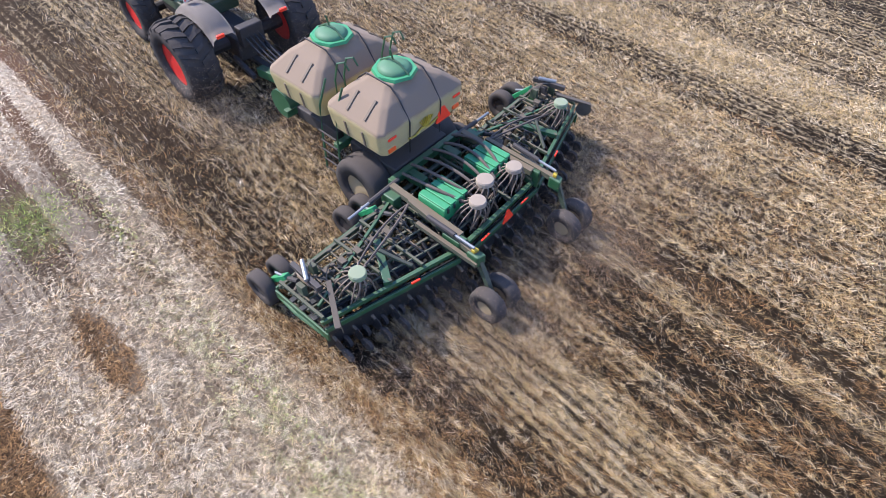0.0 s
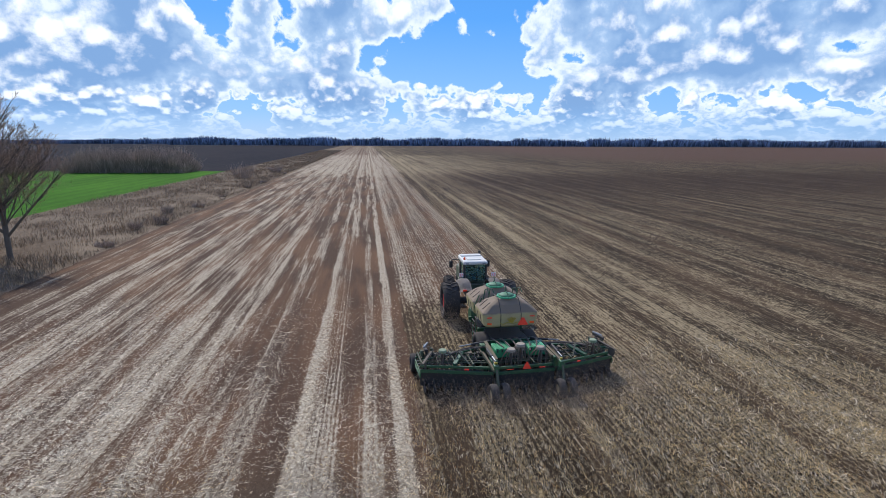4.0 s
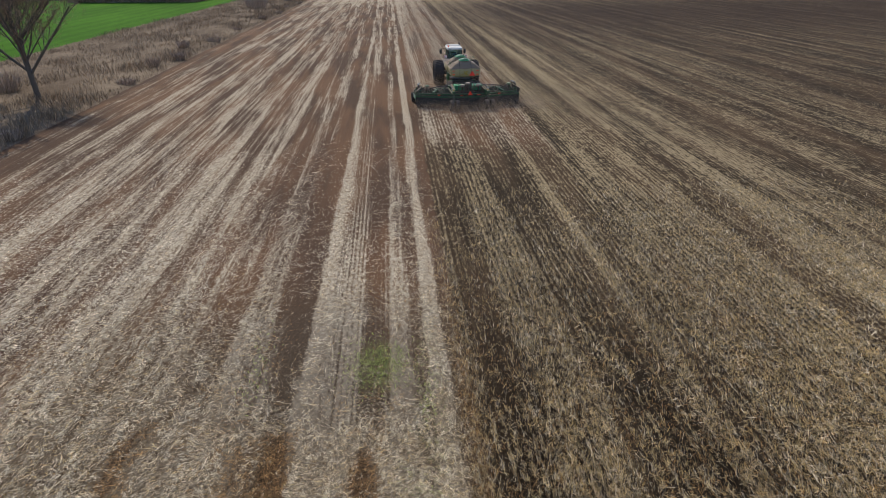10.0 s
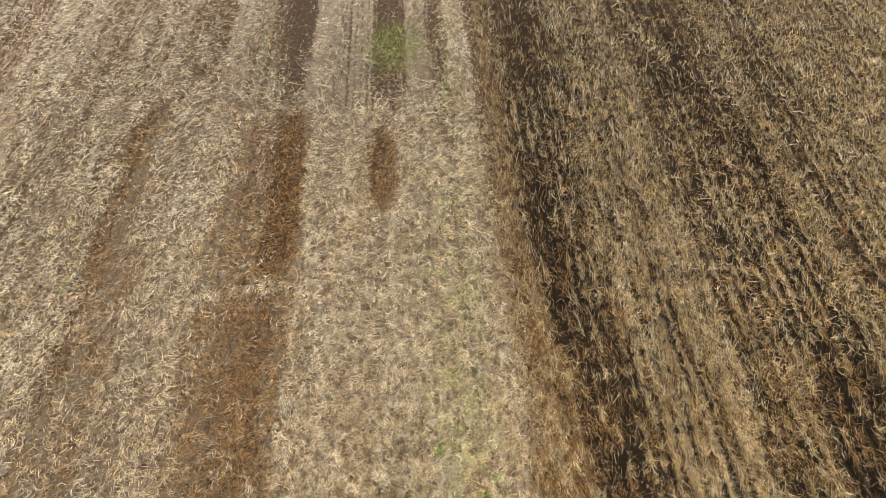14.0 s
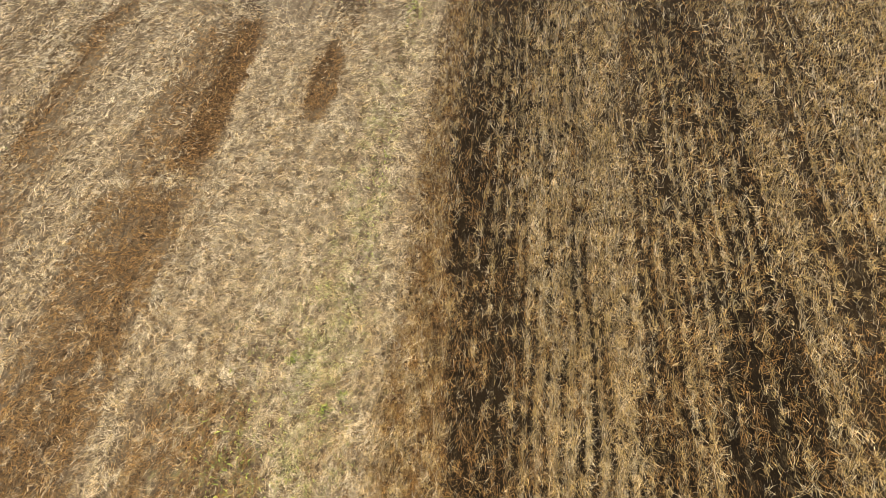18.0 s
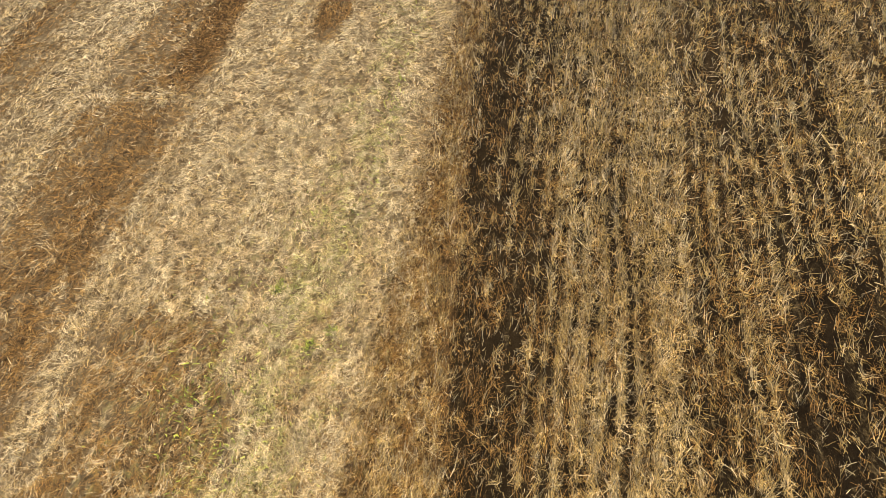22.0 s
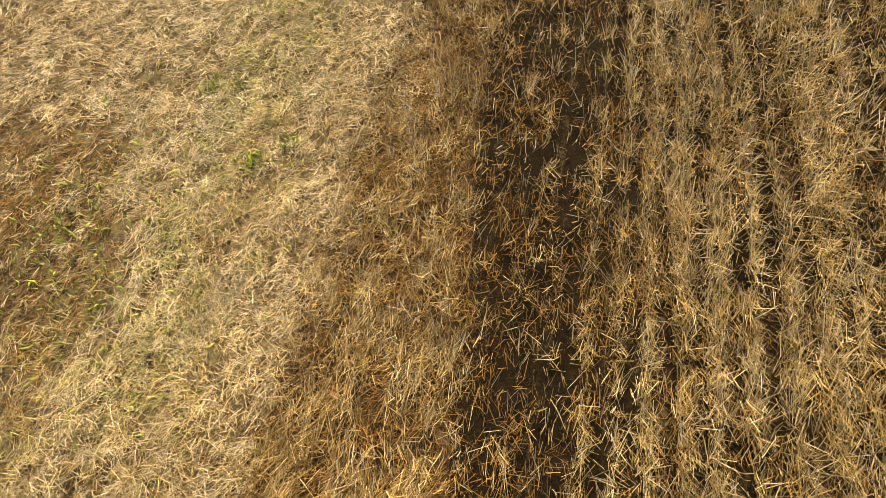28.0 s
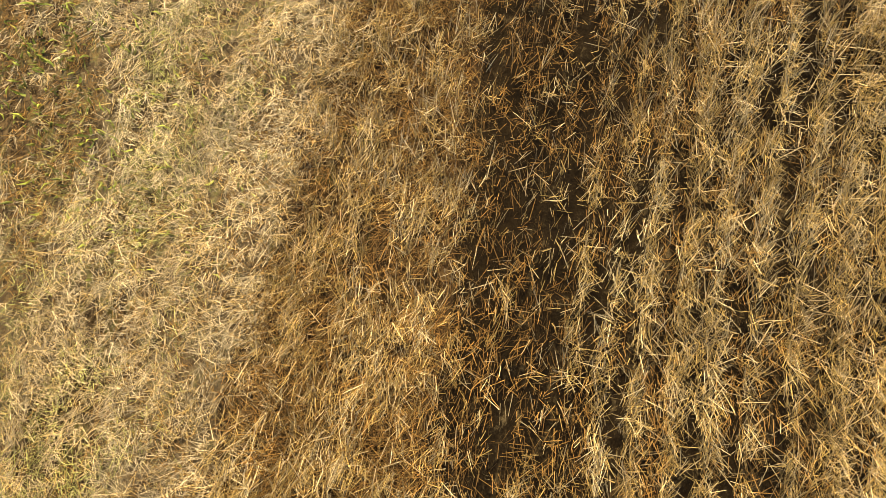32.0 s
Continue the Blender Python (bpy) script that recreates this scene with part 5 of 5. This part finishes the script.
def build_plants():
    tall = bare_tree("tree", "tall leafless tree with a slanting trunk on the verge", 15.4, 4, 0.42, 4, pose(-27.4, 47.3, 0.0), 0.0, ((0.17, 0.1, 0.5), (0.19, 3.3, 0.46), (0.24, 5.2, 0.42), (0.28, 1.7, 0.4), (0.33, 2.6, 0.42), (0.36, 0.4, 0.4)))
    # withered leaves that still hang on the lower limbs, in clumps
    rng = np.random.default_rng(19)
    heart = np.stack([rng.normal(1.0, 2.0, 90), rng.normal(0, 1.5, 90), rng.normal(6.9, 1.1, 90)], 1)
    P = heart[rng.integers(0, 90, 6500)] + rng.normal(0, 0.38, (6500, 3))
    v, f = slivers(P, rng.normal(size=(6500, 3)) + (0, 0, -0.4), rng.uniform(0.05, 0.13, 6500), rng.uniform(0.012, 0.03, 6500), 20)
    leaves = mesh_object("withered_leaves", v, f, TWIG)
    leaves.parent = tall
    bare_tree("tree", "small leafless tree beside the tall one", 6.5, 9, 0.4, 3, pose(-30.5, 47.0, 0.0), 0.1)
    # brush: each clump a thing
    spots = [(-31.5, 50.5, 1.2, 2.4), (-29.8, 44.0, 0.8, 1.5), (-30.2, 140.9, 3.2, 4.4), (-34.5, 46.0, 1.4, 2.2), (-25.5, 75.0, 0.7, 1.3), (-24.3, 62.0, 0.6, 1.2), (-38.8, 55.0, 1.4, 2.4), (-26.5, 165.0, 2.2, 2.6)]
    rs = random.Random(33)
    spots += [(-23.4 + rs.uniform(-0.8, 0.5), 36 + 15 * k + rs.uniform(-2.5, 2.5), rs.uniform(0.5, 1.1), rs.uniform(0.6, 1.1)) for k in range(9)]
    for i, (x, y, r, h) in enumerate(spots):
        p, d, L = shrub_arrays(x, y, 0.0, r, h, 260, 40 + i)
        v, f = blades(p, d, L, np.full(len(L), 0.008 + 0.00009 * y), 0.2, i)
        o = mesh_object("bush", v, f, BUSH)
        tagged(o, "leafless brown brush on the verge", "bush", "brush on the verge")
    # copses behind the crop field
    for nm, x0, x1, y0, y1, h, cnt, seed in (("copse", -82, -50, 163, 178, 9.5, 11000, 61), ("copse", -175, -92, 150, 190, 11.5, 16000, 62)):
        rng = np.random.default_rng(seed)
        n = cnt
        X, Y = rng.uniform(x0, x1, n), rng.uniform(y0, y1, n)
        u = (X - x0) / (x1 - x0)
        H = h * (0.72 + 0.28 * value_noise(X * 0.22, Y * 0.22, seed)) * np.clip(np.minimum(u, 1 - u) * 9, 0.45, 1) * rng.uniform(0.55, 1.0, n)
        d = np.stack([rng.normal(0, 0.45, n), rng.normal(0, 0.45, n), np.ones(n)], 1)
        z0 = np.where(rng.random(n) < 0.5, 0.0, rng.uniform(0, 0.5, n) * H)
        v, f = blades(np.stack([X, Y, z0], 1), d, np.maximum(H - z0, 0.5), rng.uniform(0.025, 0.05, n), 0.2, seed)
        tagged(mesh_object(nm, v, f, BUSH), "dense leafless brown copse behind the green crop", "copse", "copses", "stuff")
    # verge grass and dry stalks
    rng = np.random.default_rng(71)
    n = 100000
    Y = 24 + (rng.random(n) ** 1.9) * 480
    X = rng.uniform(-41.2, -22.4, n)
    keep = value_noise(X * 0.5, Y * 0.35, 72) + 0.35 * rng.random(n) > 0.45
    X, Y = X[keep], Y[keep]
    n = len(X)
    tall = np.where(X > -26.5, 1.35, 1.0) * (0.25 + 0.55 * value_noise(X * 0.3, Y * 0.2, 73))
    d = np.stack([rng.normal(0, 0.35, n), rng.normal(0, 0.35, n), np.ones(n)], 1)
    v, f = slivers(np.stack([X, Y, np.full(n, -0.02)], 1), d, tall * rng.uniform(0.5, 1.3, n), 0.008 + 0.00012 * Y, 74)
    tagged(mesh_object("verge_grass", v, f, DRY_GRASS), "dry brown grass and dead stalks on the verge", "dry grass", kind="stuff")
    # woods along the horizon, blue with the haze in their material's colour
    rng = np.random.default_rng(81)
    P, D, L, W = [], [], [], []
    for x0, x1, y0, h, dens in ((-1500, -260, 1150, 21, 1.2), (-330, 520, 1010, 30, 1.7), (480, 1900, 1030, 32, 2.0), (-560, -60, 1420, 30, 0.6)):
        n = int((x1 - x0) * 5 * dens)
        X = rng.uniform(x0, x1, n)
        tops = 0.62 * h * (0.62 + 0.38 * value_noise(X * 0.05, X * 0 + y0, 82)) * rng.uniform(0.7, 1.0, n)
        P.append(np.stack([X, y0 + rng.uniform(-14, 14, n), np.full(n, -0.2)], 1))
        D.append(np.stack([rng.normal(0, 0.3, n), rng.normal(0, 0.3, n), np.ones(n)], 1))
        L.append(tops)
        W.append(rng.uniform(0.5, 1.3, n))
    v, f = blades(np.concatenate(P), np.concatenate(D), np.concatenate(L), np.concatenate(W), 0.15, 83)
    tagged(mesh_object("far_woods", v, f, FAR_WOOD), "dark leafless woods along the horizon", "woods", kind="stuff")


build_plants()

# ---- straw, stubble and weeds on the field ----
def cut(v, lo, hi):
    """A soft step from 0 at lo to 1 at hi."""
    return np.clip((v - lo) / (hi - lo), 0, 1)


def brown_zone(X, Y):
    """How far the pale straw gives way to brown stubble, 0 to 1."""
    rag = value_noise(X * 1.7, Y * 0.9, 131) - 0.5 + 0.6 * (value_noise(X * 6, Y * 4, 132) - 0.5)
    along = lambda x0, x1, lo, hi, soft: cut(X + rag * 0.35, x0 - soft, x0 + 0.1) * cut(-X + rag * 0.12, -x1 - 0.12, -x1) * cut(Y, lo - 1, lo) * cut(-Y + rag, -hi - 0.3, -hi)
    spot = 1.25 * cut(1.2 - np.hypot((X + 1.72) / 0.30, (Y - 9.95) / 1.05) + rag * 0.4, 0, 0.3)
    k = np.maximum(0.72 * along(-4.75, -3.34, -3, 11.6, 0.3), 0.8 * along(-7.1, -6.5, 7.9, 11.9, 0.12))
    k = np.maximum(k, np.maximum(1.1 * along(-3.85, -3.36, 8.0, 11.6, 0.15), 1.2 * along(-4.3, -3.62, 5.6, 6.7, 0.1)))
    k = np.maximum(k, 0.5 * along(-7.0, -6.2, 3.5, 8.2, 0.2)) * (1 - 0.8 * np.exp(-((Y - 7.25 - 0.15 * (X + 4)) / 0.16) ** 2))
    return np.maximum(np.maximum(k, spot), 0.55 * along(-2.6, -0.95, -2, 3.6, 0.5))


def gaps(X, Y, a, b, seed):
    """Open spots between tufts, at two sizes: 1 where straw lies, 0 where the soil shows."""
    g = 0.40 * value_noise(X * a, Y * b, seed) + 0.60 * value_noise(X * a * 2.3, Y * b * 2.1, seed + 1)
    return g


def pale_cover(X, Y):
    rows = 0.5 + 0.5 * np.cos((X + 0.05 * value_noise(X, Y * 0.7, 90)) * 2 * np.pi / 0.17)
    lane = value_noise(X * 1.5, Y * 0.10, 89) * 0.6 + value_noise(X * 3.6, Y * 0.25, 88) * 0.4
    far_l = cut(-X, 4.0, 6.5)
    dull = cut(1.2 - np.hypot((X + 2.9) / 3.1, (Y - 14.2) / 2.5) + 0.8 * (value_noise(X * 1.3, Y * 0.8, 87) - 0.5), 0, 0.5)
    c = 0.42 + 0.50 * (lane - 0.5) * (1 + 0.9 * far_l) + 0.16 * (value_noise(X * 0.9, Y * 0.7, 91) - 0.5) - 0.42 * brown_zone(X, Y) - 0.15 * dull
    c = c + 0.09 * cut(X, -3.5, -3.0) * cut(12 - Y, 0, 1) + 0.10 * cut(X, -0.5, -0.2) * cut(Y, 2.0, 4.0)
    stripe = np.interp(X + 0.25 * (value_noise(X * 0.8, Y * 0.15, 86) - 0.5), [q[0] for q in LEFT_STRIPES], [q[1] for q in LEFT_STRIPES])
    line = np.maximum(np.maximum(cut(Y + 5 * (value_noise(X * 0.9, Y * 0, 85) - 0.5), 10.2, 14.0), 0.75 * far_l), cut(X, -0.3, -0.15) * cut(Y, 7, 9))
    c = c + line * (0.10 + 0.62 * stripe - 0.42 - 0.18 * dull - 0.1 * (value_noise(X * 0.9, Y * 0.3, 84) - 0.5))
    c = c - (0.10 * cut(Y, 10, 13) + 0.08 * brown_zone(X, Y)) * (0.5 - rows) * -1.0
    g = gaps(X, Y, 9.0, 3.4, 97)
    lane2 = np.maximum(cut(0.85 - np.abs(X + 1.95), 0, 0.25) * cut(Y, 10.8, 12.0), 0.7 * cut(brown_zone(X, Y), 0.3, 0.7))
    comb = 1 - 0.6 * lane2 * (0.5 - 0.5 * np.cos((X + 0.02 * value_noise(X, Y * 0.5, 78)) * 2 * np.pi / 0.145))
    fine = comb * 0.10 + comb * 0.90 * cut(value_noise(X * 24, Y * 16, 83), 0.34, 0.50)
    return fine * (0.12 + 0.88 * cut(g, 0.64 - c, 0.80 - c)) * (1 - 0.55 * brown_zone(X, Y)) * (1 - 0.3 * dull) * (1 - 0.5 * line * (1 - cut(stripe, 0.2, 0.75))) * np.clip((edge_x(Y) + 0.3 - X) / 0.5, 0, 1) * (1 - 0.55 * np.exp(-((X + 0.33 + 0.12 * (value_noise(Y * 0.5, Y * 0, 79) - 0.5)) / 0.05) ** 2) * cut(11.5 - Y, 0, 1))


def tilled_cover(X, Y):
    """How much straw lies on the drilled soil: dark bands and golden bands along y, tufts and clods."""
    w = 0.30 * (value_noise(Y * 0.45, X * 0.3, 93) - 0.5)
    u = X + w
    c = np.interp(u, [q[0] for q in TILLED], [q[1] for q in TILLED])
    c = np.where(u > 2.2, 0.405 + (c - 0.43) * 1.9, c)
    c = c - 0.10 * cut(6.4 - Y, 0, 2.2) + 0.02 * cut(Y, 5.0, 8.0)
    q = (X + 0.10 * (value_noise(X * 2, Y * 0.8, 94) - 0.5)) / 0.19
    rows = (0.5 + 0.5 * np.cos(q * 2 * np.pi)) * (0.55 + 0.9 * value_noise(np.round(q) * 1.7, Y * 0.25, 81))
    g = 0.34 * rows + 0.20 * value_noise(X * 5.5, Y * 1.4, 95) + 0.28 * value_noise(X * 12, Y * 6.0, 96) + 0.22 * value_noise(X * 27, Y * 17, 92)
    return cut(g, 0.86 - c, 1.00 - c) + 0.025


def straw(name, mat, label, dens, keep, lo, hi, w, flat, seed, along=0.0, up=0.012, tall=0.0, rise=0.0, xr=(-20.5, 24.0), bunch=1, reach=1.0):
    """Very many straws in one mesh, finest where one stands nearest to them, thinned by keep(). They lie in swirls, a bunch side by side."""
    rng = np.random.default_rng(seed)
    XX, YY, SS = [], [], []
    inside = lambda X, Y, b: (X > b[0]) & (X < b[1]) & (Y > b[2]) & (Y < b[3])
    zones = ((-3.4, 5.4, -0.4, 5.4), (-7.5, 8.0, -1.0, 10.5), (-12.5, 12.5, -1.5, 20.0), (-20.5, 24.0, -1.5, 44.0))
    for i, b in enumerate(zones):
        least = (1.0, 1.22, 1.85, 2.9)[i]
        x0, x1 = max(b[0], xr[0]), min(b[1], xr[1])
        n = int(dens * (1.3, 1.08, 1.0, 1.0)[i] * (x1 - x0) * (b[3] - b[2]) / least ** 1.08 / bunch)
        X, Y = rng.uniform(x0, x1, n), rng.uniform(b[2], b[3], n)
        s = np.clip(np.sqrt((X - 1.0) ** 2 + (Y - 1.0) ** 2 + 9) / 4.4, least, 8.0)
        k = rng.random(n) < (least / s) ** 1.08 * cut(24.0 - X, 0, 8) * cut(X + 20.5, 0, 4) * cut(36 * reach - Y, 0, 24 * reach) * cut(Y, -1.5, 0.2)
        if i:
            k &= ~inside(X, Y, zones[i - 1])
        X, Y, s = X[k], Y[k], s[k]
        k = rng.random(len(X)) < keep(X, Y)
        XX.append(X[k]), YY.append(Y[k]), SS.append(s[k])
    X, Y, s = np.concatenate(XX), np.concatenate(YY), np.concatenate(SS)
    a = 2.0 * np.pi * (value_noise(X * 1.3, Y * 0.8, seed + 2) + 0.5 * value_noise(X * 4.1, Y * 3.0, seed + 3)) + rng.normal(0, 0.95, len(X))
    a = np.where(rng.random(len(X)) < along, np.where(rng.random(len(X)) < 0.5, 0.5, -0.5) * np.pi + rng.normal(0, 0.32, len(X)), a)
    X, Y, s, a = (np.repeat(q, bunch) for q in (X, Y, s, a))
    n = len(X)
    if bunch > 1:
        X, Y, a = X + rng.normal(0, 0.013, n) * s, Y + rng.normal(0, 0.018, n) * s, a + rng.normal(0, 0.35, n)
    d = np.stack([np.cos(a), np.sin(a), rng.normal(flat * 0.6, flat, n)], 1)
    d[:, 2] += tall * rng.random(n)
    Z = field_height(X, Y) + rng.uniform(0.0, up, n) + rise * keep(X, Y) * rng.random(n)
    v, f = stalks(np.stack([X, Y, Z], 1), d, rng.uniform(lo, hi, n) * s ** 0.15, w * s ** 0.86 * rng.uniform(0.6, 1.35, n), seed + 1)
    return tagged(mesh_object(name, v, f, mat), label, name.replace("_", " "), kind="stuff")


def build_straw():
    left = lambda X, Y: np.clip((edge_x(Y) + 0.1 - X) / 0.3, 0, 1)
    brn_l = lambda X, Y: left(X, Y) * cut(gaps(X, Y, 5, 3, 134), 0.30, 0.6) * (0.10 + 1.15 * brown_zone(X, Y) + 0.45 * cut(value_noise(X * 0.9, Y * 0.35, 98) * 0.6 + value_noise(X * 3, Y * 1.2, 99) * 0.4, 0.5, 0.75))
    rim = lambda X, Y: cut(X, edge_x(Y) - 0.15, edge_x(Y) + 0.15) * cut(-X, -drill_x(Y) - 0.18, -drill_x(Y) + 0.12)
    edge = lambda X, Y: rim(X, Y) * cut(gaps(X, Y, 6, 4, 136), 0.25, 0.55)
    gold = lambda X, Y: np.clip((X - drill_x(Y) + 0.1) / 0.3, 0, 1) * tilled_cover(X, Y) + 1.0 * rim(X, Y) * cut(gaps(X, Y, 9, 6, 137), 0.36, 0.60)
    straw("straw_litter", STRAW, "pale dry straw lying on the stubble", 4800, pale_cover, 0.03, 0.10, 0.0013, 0.18, 101, rise=0.03, xr=(-20.5, 2.4), bunch=2)
    straw("golden_litter", STRAW_GOLD, "golden straw among the pale straw", 1500, pale_cover, 0.03, 0.11, 0.0014, 0.22, 113, rise=0.03, xr=(-12.5, 2.4), reach=0.55)
    straw("brown_litter", STRAW_BROWN, "weathered brown straw among the pale straw", 4000, brn_l, 0.03, 0.11, 0.0015, 0.35, 103, xr=(-12.5, 2.4), reach=0.55)
    straw("broken_stubble", STRAW_GOLD, "golden broken stubble left in rows on dark soil", 3900, gold, 0.04, 0.13, 0.0014, 0.4, 105, 0.72, 0.02, 1.2, 0.03, (-0.8, 24.0), 3, 0.75)
    straw("scattered_straw", STRAW, "pale straws scattered over drilled soil", 1700, lambda X, Y: gold(X, Y) * 0.85 + 0.05 * (X > drill_x(Y)), 0.05, 0.16, 0.0015, 0.35, 107, 0.7, 0.03, 1.0, 0.04, (-0.8, 24.0), 2, 0.75)
    straw("dark_stubble", STRAW_BROWN, "weathered brown stubble on drilled soil", 3000, lambda X, Y: np.clip((X - drill_x(Y) + 0.2) / 0.4, 0, 1) * cut(gaps(X, Y, 5, 2, 140), 0.35, 0.7) * 0.6, 0.04, 0.13, 0.0016, 0.4, 116, 0.5, 0.02, 0.8, 0.0, (-0.8, 12.5), 1, 0.55)
    band = lambda X, Y: np.clip(1 - np.abs(X + 0.5 + 0.15 * (value_noise(Y * 0.6, X * 0, 150) - 0.5)) / 0.75, 0, 1) * cut(gaps(X, Y, 3, 1.6, 151), 0.38, 0.64) * cut(12 - Y, 0, 3)
    straw("greenish_litter", STRAW_GREEN, "greenish dry grass in the pale straw", 3400, band, 0.03, 0.10, 0.0014, 0.3, 152, xr=(-1.6, 0.6), reach=0.5)
    straw("edge_stubble", STRAW_BROWN, "brown stubble along the working edge", 5200, edge, 0.04, 0.13, 0.0016, 0.6, 109, xr=(-0.6, 1.8), reach=0.6)
    weeds = [(-1.45, 13.9, 0.75, 0.9, 1100), (-0.90, 4.35, 0.07, 0.07, 60), (-0.28, 3.7, 0.08, 0.08, 50), (-0.1, 3.9, 0.05, 0.05, 25), (-1.3, 2.9, 0.5, 0.5, 160), (-0.6, 2.2, 0.6, 0.4, 120),
             (-0.15, 6.6, 0.10, 0.9, 90), (-0.55, 5.6, 0.5, 0.6, 70), (-7.3, 7.6, 0.12, 0.2, 60), (-8.3, 7.2, 0.15, 0.5, 60), (-0.3, 12.6, 0.2, 0.9, 120), (-1.9, 1.3, 0.25, 0.25, 40), (-0.9, 3.4, 0.9, 1.2, 300),
             (-8.0, 5.6, 0.12, 0.15, 50), (-4.6, 14.0, 0.3, 1.2, 160), (-0.25, 8.0, 0.12, 1.4, 120)]
    rng = np.random.default_rng(120)
    P = np.concatenate([np.stack([rng.normal(x, rx * 0.6, c), rng.normal(y, ry * 0.6, c)], 1) for x, y, rx, ry, c in weeds])
    n = len(P)
    d = np.stack([rng.normal(0, 0.8, n), rng.normal(0, 0.8, n), np.ones(n)], 1)
    v, f = blades(np.column_stack([P, field_height(P[:, 0], P[:, 1])]), d, rng.uniform(0.03, 0.10, n), rng.uniform(0.004, 0.009, n), 0.5, 121)
    tagged(mesh_object("weeds", v, f, WEED), "small green weeds in the stubble", "weeds", kind="stuff")


build_straw()

TRACTOR, CART, DRILL, DUST_CLOUD = build_tractor(), build_cart(), build_drill(), build_dust()

# ---- what moves ----
TRAIN_X = 4.84
TRAIN = [(0, 6.6), (0.5, 8.3), (1, 10.19), (1.5, 12.23), (2, 14.02), (2.5, 15.78), (3, 17.7), (3.5, 19.67), (4, 21.55), (4.5, 23.31), (6.5, 30.72), (7, 32.37), (8, 35.81), (9, 38.94), (10, 42.22), (10.5, 43.81), (20, 75.16), (32, 114.76)]


def travel(t):
    for (a, p), (b, q) in zip(TRAIN, TRAIN[1:]):
        if t <= b:
            return p + (q - p) * (t - a) / (b - a)
    return TRAIN[-1][1]


def motions():
    for ob, turn in ((TRACTOR, 0.3), (CART, 2.6), (DRILL, 3.5), (DUST_CLOUD, 3.0)):
        walk(ob, [(t, pose(TRAIN_X - 0.012 * t, y, 0, 0, 0, turn)) for t, y in TRAIN])
    for hub, r, rest in SPIN:
        step = 0.16 if r < 0.5 else (0.25 if r < 0.75 else 0.32)
        count = int(math.ceil(32.0 / step))
        rows = []
        for i in range(count + 1):
            t = min(32.0, i * step)
            rows.append((t, rest @ pose(0, 0, 0, -math.degrees((travel(t) - TRAIN[0][1]) / r))))
        walk(hub, rows)


motions()
